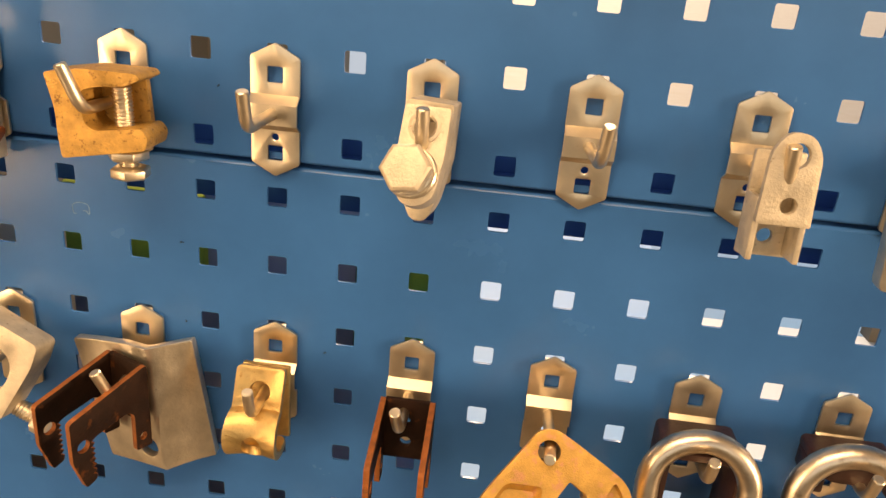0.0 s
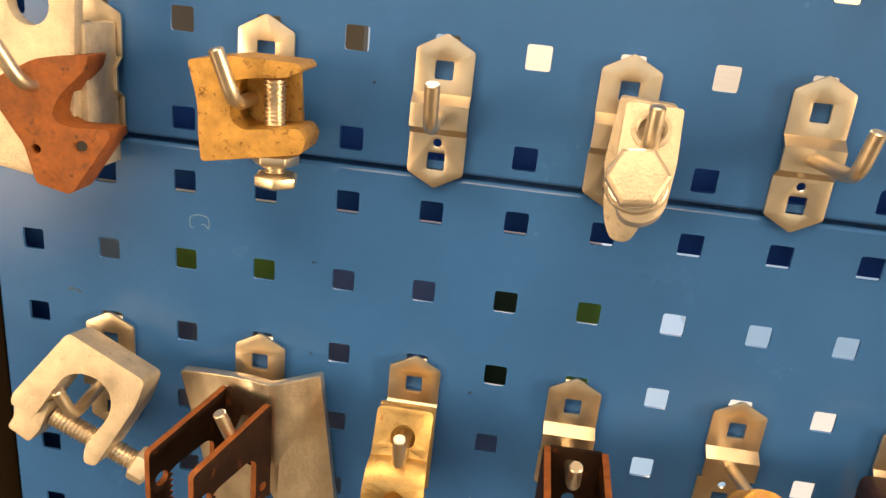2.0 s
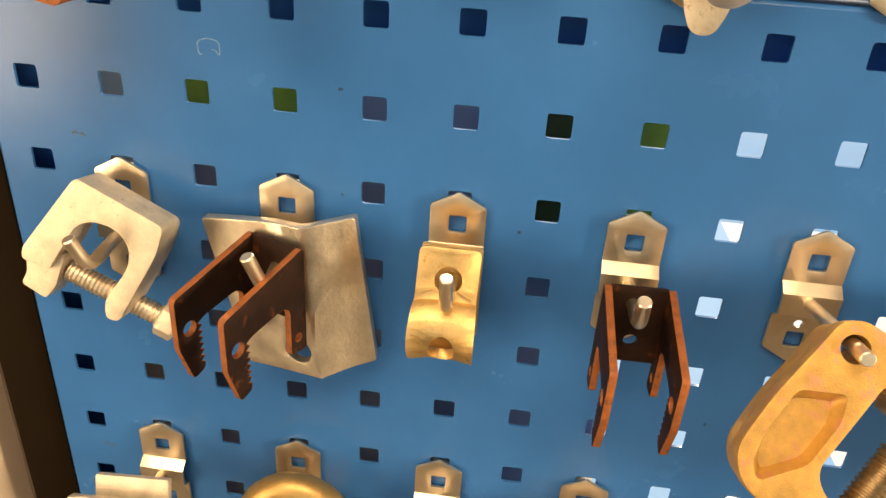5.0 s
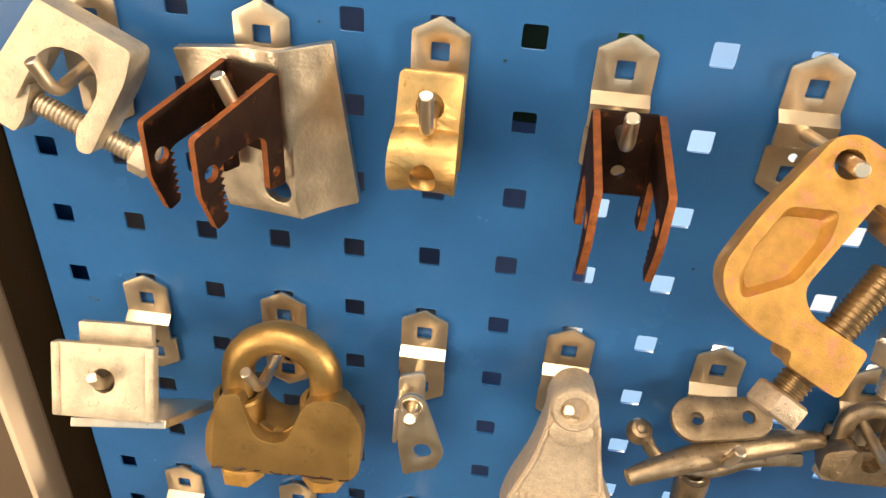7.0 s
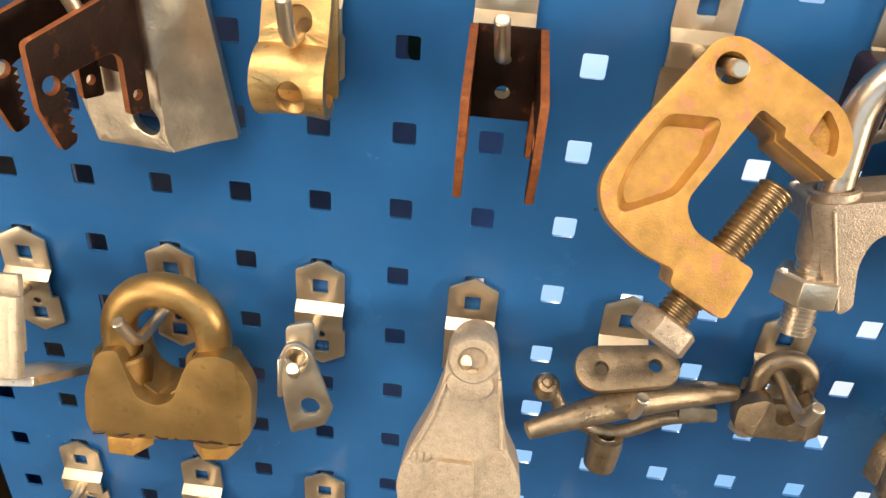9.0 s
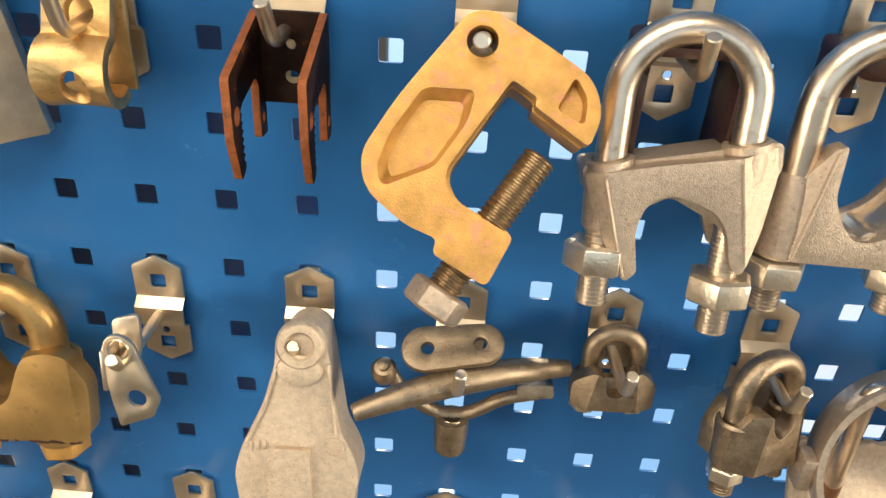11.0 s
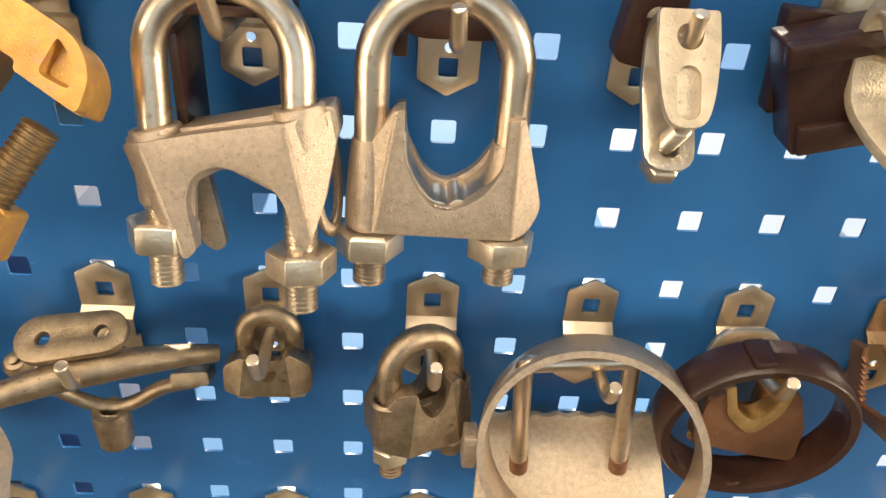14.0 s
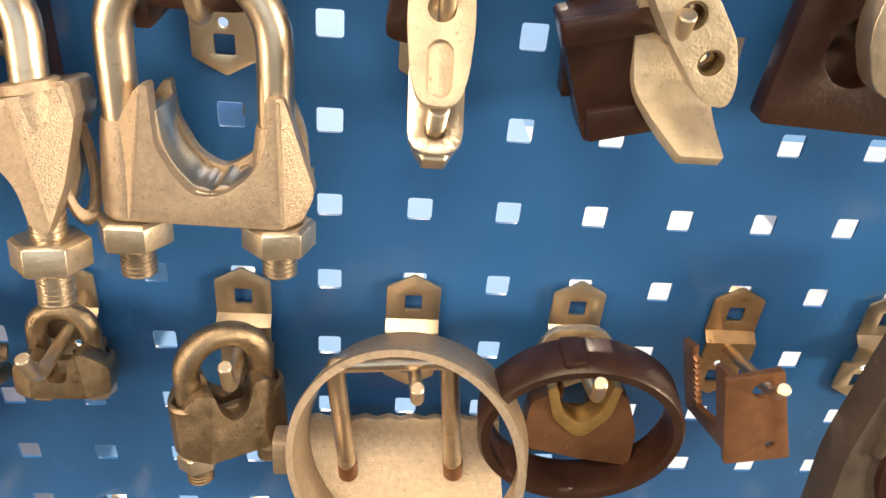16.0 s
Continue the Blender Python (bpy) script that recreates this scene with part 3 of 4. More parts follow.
t = thing("beam_clamp", 3, -2, "yellow passivated cast iron beam clamp with a set screw", "clamp")
b = prism(rounded([(-18, -11.5, 2), (0, -8.5), (25, -8.5, 2), (27, -11, 1.5), (20, -14.5), (6, -16), (-1.5, -18, 3), (-1, -33, 3), (4, -36, 2), (26, -33, 2), (29, -37, 2), (27.5, -43, 2), (-13, -50.5, 2), (-14, -39), (-14, -28, 5)], 1.8),
          21, bevel=2.4, w0=19, seg=4)
part("body", b, PITTED_GOLD, t)
part("rear_web", prism(rounded([(-8, -14), (20, -12), (22, -38), (-8, -42)], 2), 4, [circle(9, -28, 3, 16)], bevel=0.8, w0=17), PITTED_GOLD, t)
part("set_screw", thread((14, -30, -54), (13, -30, -16), 4.4, 1.7), ZINC, t)
part("nut", hexbody((14, -30, -50.5), (14, -30, -45.2), 9.6, spin=10), ZINC, t)
part("bolt_head", hexbody((14.5, -30, -59.5), (14.5, -30, -54), 9.2, spin=40), ZINC, t)

t = thing("bolted_clamp", 7, -2, "galvanised wedge clamp with a large hexagon bolt head", "clamp")
TONGUE = turn(-3, 2, -8, (5, -20, -9))
b = prism(rounded([(-10, 0), (11, 0), (11, -26), (7, -47, 5), (4, -54, 4), (-3, -54, 4), (-7, -46, 5), (-11, -24)], 1.5), 15, bevel=1.0, m=TONGUE, seg=3)
part("rear_jaw", b, CHALK, t)
PLATE = turn(-26, 0, -8, (4.5, -38, -12))
part("body", prism(rounded([(-9.5, 0, 1.5), (10.5, 0, 1.5), (11, -20), (9.5, -38, 6), (3, -43, 6), (-5, -42, 6), (-9.5, -30)], 2.0), 9, [circle(0.5, -9, 4.6, 24)], bevel=0.9, m=PLATE, seg=3), CHALK, t)
part("hole_rim", ringbody([(4.6, -1), (7.2, -1), (7.0, 0.5), (5.6, 1.0), (4.6, 0.4)], 28, PLATE @ turn(90, 0, 0, (0.5, -9, -9))), CHALK, t)
part("washer", lathe([(10.6, 0), (11.2, 0.6), (11.2, 1.8), (10.6, 2.4)], 28, PLATE @ turn(90, 0, 0, (-1.5, -9, -29))), GALV, t)
part("lock_washer", lathe([(9.4, 0), (10, 0.5), (10, 2.2), (9.4, 2.6)], 24, PLATE @ turn(90, 0, 0, (-1.5, -11.4, -29))), GALV, t)
head = part("bolt_head", hexbody(PLATE @ Vector((-1.5, -14, -29)), PLATE @ Vector((-1.5, -21.5, -29)), 11.0, spin=8), CHALK, t)
mark = bpy.data.curves.new("strength_mark", "FONT")
mark.body, mark.size, mark.extrude, mark.align_x = "8.8", 4.6, 0.22, "CENTER"
mark_ob = new("strength_mark", mark)
mark.materials.append(CHALK)
mark_ob.parent = head
mark_ob.matrix_world = Matrix.Translation(t.location) @ Matrix.Scale(MM, 4) @ PLATE @ turn(90, 0, 0, (-1.5, -21.6, -36.5))

t = thing("channel_clip", 11, -2, "galvanised steel channel clip with two drilled holes", "clip")
m = turn(-5, 0, 0, (-3.5, -62, -20))
part("front_plate", prism(rounded([(-5, 19.5, 5), (5, 19, 5), (9.5, 11, 3), (10.5, -17), (-10.5, -17), (-9.5, 11, 3)], 1.0), 3.4, [circle(0, 10.5, 5.0, 24), circle(0.6, -9, 3.4, 16)], m=m, bevel=0.5), CHALK, t)
part("cheek", block((2.4, 15, 26), (-9.2, 7.6, -20), bevel=0.5, m=m), CHALK, t)
part("cheek", block((2.4, 15, 26), (9.2, 7.6, -20), bevel=0.5, m=m), CHALK, t)
part("rear_plate", prism(rounded([(-10, 10), (10, 10), (10.2, -34), (-10.2, -34)], 1.0), 3.0, [circle(0, -25.5, 3.2, 16)], m=m, bevel=0.5, w0=-17), CHALK, t)

t = thing("strap_plate", 13, -2, "galvanised strap plate hanging on its hook", "plate")
part("strap", prism(rounded([(-26, -18, 8), (4, -6, 8), (8, -60, 6), (-22, -72, 6)], 4), 8, [circle(-2, -17, 5, 18), circle(-10, -55, 4, 16)], bevel=1.0, w0=30), GALV, t)

toothed_channel(9, -6, -95, (0, -22, -30))

# ---------------------------------------------------------------- middle row
t = thing("screw_clamp", 1, 2, "galvanised cast C-clamp with a threaded screw", "clamp")
SCREW = turn(-12, 0, 0, (0, -32, -15))
b = prism(rounded([(-6, 21, 3), (32, 3.5, 3), (28.5, -9, 5), (11, -41, 2.5), (5, -40, 2.5), (5, -32, 3), (16, -16, 4), (17, -7, 5), (11, 1, 5), (0, 3, 5), (-7, 0, 4), (-20, -21, 2), (-32, -17, 2), (-31.5, -12, 3)], 2), 17,
          bevel=1.6, w0=-17, seg=4, m=SCREW)
part("body", b, CHALK, t)
part("jaw_lip", prism(rounded([(-32, -17, 2), (-14, -14, 2), (-19, -29, 2), (-24, -35.5, 2), (-35, -29.5, 2), (-32, -24, 2)], 1.5), 12, bevel=1.4, w0=-15, seg=3, m=SCREW), CHALK, t)
screw = part("screw", thread((-17, -27, -40), (25, -27, -60), 5.0, 2.0), ZINC, t)
part("screw_head", hexbody((23, -27, -59), (31, -27, -63), 8.6), CHALK, screw)

t = thing("curved_plate", 3, 2, "galvanised curved bearing plate with a round hole", "plate")
b = prism(rounded([(-37, -16), (0, -9), (33, -6), (43, -82), (20, -84), (-18, -88)], 1.5), 5.0, [circle(9, -72, 6.8, 24)], bevel=0.8)
cut(b, (1, 0, 0), [-30, -24, -18, -12, -6, 0, 5, 9, 12, 15, 18, 22, 28, 34])
for v in b.verts:
    crest = 13 + (-(v.co.z) - 8) * 0.10
    f = (v.co.x + 38) / (crest + 38) if v.co.x < crest else 1 - (v.co.x - crest) / (42 - crest)
    v.co.y -= 5 + 16 * max(0.0, f) ** 1.25
part("plate", b, GALV, t)
toothed_channel(3, 2, -113, (2, -24, 0))

t = thing("pipe_saddle", 5, 2, "bright yellow zinc-plated folded pipe saddle", "saddle")
path = [(20, -11), (23, -19), (26, -27), (28.5, -33)] + [(29.5 + 10 * math.cos(radians(a)), -44 + 10 * math.sin(radians(a))) for a in range(70, -131, -20)]
total = sum((Vector(q) - Vector(p)).length for p, q in zip(path, path[1:]))
flat = rounded([(-12.8, 0, 2), (-13.2, total * 0.35, 4), (-14.4, total * 0.62, 4), (-12.5, total, 2), (12.5, total, 2), (13.4, total * 0.62, 4), (12.4, total * 0.35, 4), (12.8, 0, 2)], 2)
b = wrapped(flat, 4.5, [circle(0, 14, 5.8, 24), circle(0, total * 0.69, 5.4, 24)], path, 0.9)
for v in b.verts:
    v.co.y -= 2.6 * (abs(v.co.x) / 13.5) ** 4
part("saddle", b, BRASS, t)
part("rear_leg", block((26, 3, 44), (0, -17, -34), bevel=1.0), BRASS, t)

toothed_channel(7, 2, -89, (2, -22, -4))

t = thing("c_beam_clamp", 9, 2, "large yellow passivated cast iron C-clamp with a threaded bolt", "clamp")
m = Matrix.Translation((-1.4, -56, -15.7)) @ turn(-31.5, 0, 0)
outline = rounded([(-10, 3, 7), (-6, 9, 4), (2, 11, 5), (10, 7, 6), (27, -3, 8), (38, -10, 8), (42, -22, 6), (38, -33, 2.5), (19, -20.5, 1.2), (19.5, -17.5, 1.2), (11, -12, 2),
                   (-10, -45, 6), (-6, -54, 4), (15, -64.5, 2.5), (7, -82, 3), (-12, -72, 3), (-10.5, -67, 3), (-22, -63, 8), (-36, -52, 10), (-38.5, -40, 8), (-27, -20, 8)], 3, 5)
pin = circle(0, 0, 5.4, 24)
web_field = rounded([(-18.5, -16.5), (-1, -16.5), (-3, -27), (-13, -43), (-30.5, -51), (-32.5, -44), (-29, -33)], 3.2, 4)
jaw_field = rounded([(32, -9.5), (36.5, -17), (36, -26), (26, -21)], 2.6, 4)


def dished(b, field, depth):
    """The sunk floor of a casting's pocket, its rim sloping in."""
    c = Vector((sum(p[0] for p in field) / len(field), sum(p[1] for p in field) / len(field)))
    low = [tuple(c + (Vector(p) - c) * 0.80) for p in field]
    q = bmesh.new()
    rim = [q.verts.new((u, v, -0.8)) for u, v in field]
    floor = [q.verts.new((u, v, -depth)) for u, v in low]
    for k in range(len(rim)):
        q.faces.new((rim[k], rim[(k + 1) % len(rim)], floor[(k + 1) % len(rim)], floor[k]))
    q.faces.new(floor)
    q.transform(FRONT)
    q.transform(m)
    return join(b, q)


inner = [(0.6 + x * 0.95, -36 + (z + 36) * 0.965) for x, z in outline]
part("body", prism(inner, 15, [pin], bevel=2.2, w0=-22.5, seg=3, m=m), GOLD, t)
b = prism(outline, 7.4, [pin, web_field, jaw_field], bevel=1.3, w0=-7.4, seg=3, m=m)
dished(b, web_field, 5.2)
dished(b, jaw_field, 4.6)
part("face", b, GOLD, t)
part("bolt", thread(m @ Vector((23, 11, -36)), m @ Vector((-8, 11, -85)), 6.3, 2.2), DARK_THREAD, t)
part("bolt_head", hexbody(m @ Vector((-7, 11, -84)), m @ Vector((-12, 11, -92.5)), 11.2, spin=15), CAST, t)

t = thing("brown_strap", 11, 2, "brown painted steel U-strap hanging behind a rope clip", "strap")
part("web", prism(rounded([(-20, -28), (-20, -18, 4), (20, -18, 4), (20, -28), (16.5, -28), (16.5, -21.5, 3), (-16.5, -21.5, 3), (-16.5, -28)], 0.6), 30, bevel=0.5, w0=10), BROWN, t)
part("leg", block((3.5, 30, 46), (-18.25, -25, -51), bevel=0.5), BROWN, t)
part("leg", block((3.5, 30, 46), (18.25, -25, -51), bevel=0.5), BROWN, t)
t = thing("wire_rope_clip", 11, 2, "large galvanised wire rope clip with U-bolt and nuts", "clip", "wire rope clips")
CLIP = turn(-11, 0, 0, (0, 0, 0), (0, -54, -50))
front = rounded([(-36, -62, 3), (-29, -61, 2), (-10, -57), (20, -52, 2), (36, -48, 3), (36.5, -60, 4), (33, -80), (29.5, -91, 2), (27, -98, 3), (22, -93, 3), (19.5, -81, 5), (14, -73, 6), (-2, -67, 8),
                 (-12, -71, 5), (-15, -82, 5), (-12, -99, 2), (-16, -103, 2), (-20, -99, 3), (-31, -77, 6)], 2.0)
rope_clip(t, -26, 23.5, 44, -3, (-116, -125), 5.9, front, 46, 54, (-102, -112), (BAR, CAST, GALV), 13.2, 12, m=CLIP, flanks=(((-29, -61), (-17, -102), 0.55), ((20, -52), (28.5, -93), 0.55)),
          pillars=([(6, -86), (7.5, -84), (8.2, -74), (8.4, -64), (7.5, -62)], [(6, -76), (7.5, -72), (8.2, -62), (8.4, -53), (7.5, -50)]),
          back=rounded([(-32, -62), (20, -52), (34, -50), (33, -78), (26, -90), (20, -90), (18, -80), (-2, -70), (-13, -76), (-14, -96), (-19, -96), (-30, -78)], 3))
ear = [(p[0], p[1]) for p in circle(0, 0, 8, 28, 23)]
b = prism(ear, 3, [circle(0, 0, 5, 24, 17)], bevel=0.8)
b.transform(CLIP @ turn(0, -8, 58, (31, -37, -76)))
part("side_ear", b, CAST, t)
part("shank_thread", thread(CLIP @ Vector((23.5, -44, -101)), CLIP @ Vector((23.5, -44, -64)), 6.1, 1.8), BAR, t)
part("rear_leg", prism(rounded([(-30, -66), (-14, -70), (-11, -86, 4), (-7, -106, 2), (-11, -109, 2), (-16, -106, 2), (-26, -82, 4)], 2), 5, bevel=1.4, w0=25, seg=3, m=CLIP), CAST, t)
part("rear_leg", prism(rounded([(16, -64), (31, -62), (31, -80, 4), (27, -94, 2), (22, -94, 2), (16, -80, 4)], 2), 5, bevel=1.4, w0=25, seg=3, m=CLIP), CAST, t)
top = part("saddle_top", prism(rounded([(-36.5, -60.5, 3), (-10, -56), (36, -46.5, 3), (37.5, -57), (34, -65), (-10, -71), (-33, -73)], 2.5), 19, bevel=1.6, w0=27, seg=3, m=CLIP), CAST, t)
for x, z in ((-26, -58.4), (23.5, -48.8)):
    part("hole_rim", ringbody([(6.4, -2), (9.4, -2), (9.0, 0.9), (7.6, 1.5), (6.4, 0.8)], 28, CLIP @ turn(0, -11, 0, (x, -44, z))), CAST, top)
part("corner_rib", tube([CLIP @ Vector(p) for p in ((20, -53.7, -53.5), (24, -53.9, -72), (28, -53.6, -92))], 0.8, 8), CAST, t)
part("corner_rib", tube([CLIP @ Vector(p) for p in ((-28.6, -53.7, -63), (-23, -53.9, -82), (-17, -53.6, -101))], 0.8, 8), CAST, t)

t = thing("brown_strap", 13, 2, "brown painted steel U-strap hanging behind a rope clip", "strap")
part("web", prism(rounded([(-21, -23), (-21, -17, 5), (21, -17, 5), (21, -23), (13, -27, 4), (-13, -27, 4)], 0.8), 26, bevel=0.8, w0=8), BROWN, t)
part("leg", block((5, 26, 11), (-18.5, -21, -28.5), bevel=0.8), BROWN, t)
part("leg", block((5, 26, 11), (18.5, -21, -28.5), bevel=0.8), BROWN, t)
t = thing("wire_rope_clip", 13, 2, "large galvanised wire rope clip with an open cast saddle", "clip", "wire rope clips")
CLIP = turn(-6, 0, 0, (0, 0, 0), (0, -46, -50))
front = rounded([(-20, -49.5, 1.5), (-16.2, -48, 1.5), (-15.6, -68, 3), (-11, -78, 4), (-5, -85, 4), (1, -86, 3), (8, -83.5, 3), (15, -78, 5), (20.5, -68, 4), (20.5, -51, 1.5), (26.5, -50, 1.5), (32, -70, 5),
                 (36.5, -86, 4), (32, -95, 4), (25, -97, 2), (-26, -96, 2), (-36, -94, 3), (-36.5, -82, 5), (-30.5, -67, 4)], 2.0)
rope_clip(t, -28, 23, 36, -4, (-121, -119), 6.2, front, 38, 46, (-109, -109), (BAR, CAST, GALV), 13.4, 11.5, m=CLIP, flanks=(((-18.5, -49), (-26, -97), 0.5), ((24.5, -50), (25.5, -97), 0.6)),
          pillars=([(9, -96.5), (9.6, -95), (9.2, -84), (8.0, -70), (7.2, -64), (6.8, -62)], [(9, -96.5), (9.6, -95), (9.2, -84), (8.0, -70), (7.2, -64), (6.8, -62)]))
rear = rounded([(-18.6, -53.5, 1), (-16, -53, 1), (-15, -66, 4), (-8, -80, 6), (1, -85, 4), (12, -79, 6), (20, -66, 4), (21.4, -52, 1), (24, -52, 1), (31, -70, 5), (33, -95, 3), (-33, -95, 3), (-31, -70, 4)], 2)
part("rear_wall", prism(rear, 5, bevel=1.2, w0=14, m=CLIP), CAST, t)
part("saddle_floor", trough([(-15.5, -58), (-14.5, -70), (-11, -77), (-5, -84), (-1, -84.5), (1, -86), (4, -83), (8, -84), (15, -78), (20, -68), (20.5, -58)], 3.0, 17, 40, m=CLIP), GALV, t)
part("bottom_web", prism(rounded([(-34, -84), (-12, -86), (0, -90), (12, -88), (34, -84), (32, -95.5), (-33, -95.5)], 2), 24, bevel=0.8, w0=15, m=CLIP), CAST, t)
for p, q in (((-19, -50.5), (-26, -95)), ((24.8, -51.5), (25.6, -95.5))):
    part("corner_rib", tube([CLIP @ Vector((p[0], -45.7, p[1])), CLIP @ Vector((q[0], -45.8, q[1]))], 0.8, 8), CAST, t)

t = thing("link_clamp", 15, 2, "galvanised folded link clamp with a slotted front plate", "clamp")
LINK = turn(-35, 0, 0, (-0.6, -49, -17))
slot = arc(0, -13.5, 4.0, 0, 180, 8) + arc(0, -23.5, 4.0, 180, 360, 8)
plate = part("front_plate", prism(rounded([(-10, 9, 1.5), (10, 9, 1.5), (10.5, -4, 5), (9, -20, 5), (6, -30, 5), (-6, -30, 5), (-9, -20, 5), (-10.5, -4, 5)], 2), 3.2, [circle(0, 0, 4.4, 24), slot], m=LINK, bevel=0.8, w0=-3.2, seg=3), CHALK, t)
part("slot_floor", prism(arc(0, -13.5, 4.8, 0, 180, 8) + arc(0, -23.5, 4.8, 180, 360, 8), 1.0, m=LINK, bevel=0.2, w0=-2.6), CHALK, plate)
b = wrapped(rounded([(-9, 0, 8), (9, 0, 8), (9.5, 40, 3), (9, 58, 2), (-9, 58, 2), (-9.5, 40, 3)], 2), 3.4, [circle(0, 8, 3.6, 16)], [(58, -61), (50, -52), (38, -38), (32, -22), (42, -10)], 0.6)
part("rear_plate", b, GALV, t)
part("bolt", thread((0, -40, -64), (0, -60, -44), 3.6, 1.4), ZINC, t)
part("nut", hexbody((0, -46, -66), (0, -51, -60), 7.5), ZINC, t)
t = thing("brown_link_plate", 15, 2, "brown painted plate hanging behind the link clamp", "plate")
part("plate", prism(rounded([(-18, -34, 4), (-14, -6, 4), (6, -6, 4), (2, -38, 4)], 3), 12, [circle(-5, -18, 4, 16)], bevel=1.5, w0=14), BROWN, t)

t = thing("beam_block", 17, 2, "brown painted cast beam block with a ridged edge", "clamp")
m = turn(4, -14, 0, (-16, -18, -36))
part("body", prism(rounded([(-17, 20), (24, 20), (24, -24), (-12, -26)], 2.0), 16, bevel=1.2, m=m), BROWN, t)
part("ridge", block((42, 6, 9), (3.5, -17, 16), bevel=1.5, m=m), BROWN, t)
part("lower_step", block((34, 5, 12), (6, -17, -19), bevel=1.2, m=m), BROWN, t)
part("rear_plate", prism(rounded([(-17, 16), (10, 22), (22, -8), (-2, -22)], 2), 8, bevel=1.0, m=turn(0, 18, 0, (-20, -10, -34))), BROWN, t)
t = thing("j_clip", 17, 2, "galvanised J-shaped spring clip with two threaded holes", "clip")
strip = curve2([(58, -57), (46, -49), (38, -39), (35, -22), (41, -8), (55, -5)], 6)
total = sum((Vector(q) - Vector(p)).length for p, q in zip(strip, strip[1:]))
flat = rounded([(2, 0, 1), (17, 0, 1), (14, 24, 4), (8, 48, 4), (0, total, 1), (-20, total, 1), (-15, 48, 4), (-12, 24, 4)], 2)
part("bent_strip", wrapped(flat, 4.5, [], strip, 0.9, m=turn(0, 0, 0, (2.5, 0, 0))), CHALK, t)
front = rounded([(-21, -5, 2), (-1, -5, 2), (8, -17, 3), (12, -30, 5), (11, -39, 5), (2, -37, 4), (-12, -19, 3)], 2)
plate = part("front_plate", prism(front, 13, [circle(-7, -11, 4.4, 22), circle(2, -24.5, 4.2, 22)], bevel=1.2, w0=49, seg=3, m=turn(0, 0, 0, (2.5, 0, 0))), CHALK, t)
for x, z in ((-7, -11), (2, -24.5)):
    part("threaded_insert", ringbody([(3.3, 0), (4.3, 0), (4.3, 8), (3.5, 8), (3.8, 7), (3.3, 6), (3.8, 5), (3.3, 4), (3.8, 3), (3.3, 2)], 20, turn(90, 0, 0, (x + 2.5, -53.5, z))), DARK_THREAD, plate)

t = thing("square_plate", 19, 2, "brown painted square plate with a large round hole", "plate")
part("plate", prism(rounded([(-33, -56, 4), (-27, 10, 4), (30, 10, 4), (26, -59, 4)], 3), 9, [circle(-3, -28, 13, 32)], bevel=1.2, w0=18), BROWN, t)
part("disc", lathe([(13.5, 0), (13.5, 3)], 32, turn(90, 0, 0, (-3, -17, -28))), BROWN, t)
t = thing("rounded_lug", 19, 2, "galvanised rounded lug hanging on its hook", "lug")
part("lug", prism(rounded([(-17, -16, 8), (-8, -36, 8), (12, -40, 8), (20, 10, 6), (-14, 12, 6)], 4), 10, [circle(2, -17, 5, 18)], bevel=2.0, w0=38, seg=3), GALV, t)

# ---------------------------------------------------------------- lower row
t = thing("strut_clamp", 1, 6, "chalky white galvanised Z-shaped strut clamp plate", "clamp")
m = turn(-26, -4, 0, (4, -57, -17))
part("front_plate", prism(rounded([(-25, 18), (25, 18), (25, -19), (-25, -19)], 1.0), 4, [circle(0, 0, 6.2, 24)], m=m, bevel=0.7), CHALK, t)
part("lip", block((4.5, 6, 37), (-24, -2, -0.5), bevel=1.0, m=m), CHALK, t)
part("lip", block((4.5, 6, 37), (24, -2, -0.5), bevel=1.0, m=m), CHALK, t)
part("rear_plate", prism(rounded([(-14, 17), (24, 17), (24, -20), (-14, -20)], 1.0), 3.5, m=turn(-22, -4, 0, (0, -44, -13)), bevel=0.6), CHALK, t)
part("foot", wrapped(rounded([(-24, 0), (22, 0), (34, 52), (2, 52)], 1.0), 4.2, [], [(66, -35), (54, -43), (36, -55), (20, -66)], 0.7, m=turn(0, 0, 8, (2, 0, 0))), GALV, t)

t = thing("wire_rope_clip", 3, 6, "heavy bronze-passivated wire rope clip with a thick U-bolt", "clip", "wire rope clips")
CLIP = turn(-9, 0, 0, (0, 0, 0), (0, -42, -30))
front = rounded([(-33, -58, 6), (-23, -34, 4), (-13, -31, 4), (-11, -40, 5), (-6, -57, 6), (3, -61, 6), (12, -57, 6), (19, -38, 5), (23, -31, 4), (34, -28, 4), (44, -30, 4), (51, -46, 6), (50, -74, 4), (44, -79, 3), (24, -78, 3),
                 (0, -81, 3), (-29, -82, 3), (-34, -76, 4)], 2.5)
rope_clip(t, -18, 29, 28, 5, (-96, -94), 8.6, front, 32, 42, (-97, -93), (OLIVE, OLIVE, GOLD), 12.5, 12, m=CLIP,
          sleeve=5.0, back=rounded([(-30, -58), (-20, -44), (4, -62), (28, -40), (48, -50), (47, -76), (-30, -80)], 4), flanks=(((-25, -34), (-30, -82), 0.5), ((44, -30), (46, -80), 0.5)))
part("saddle_floor", trough([(-12, -40), (-10, -50), (-6, -57), (3, -61), (12, -57), (17, -48), (20, -38)], 6, 8, 33, m=CLIP), OLIVE, t)
rng = random.Random(4)
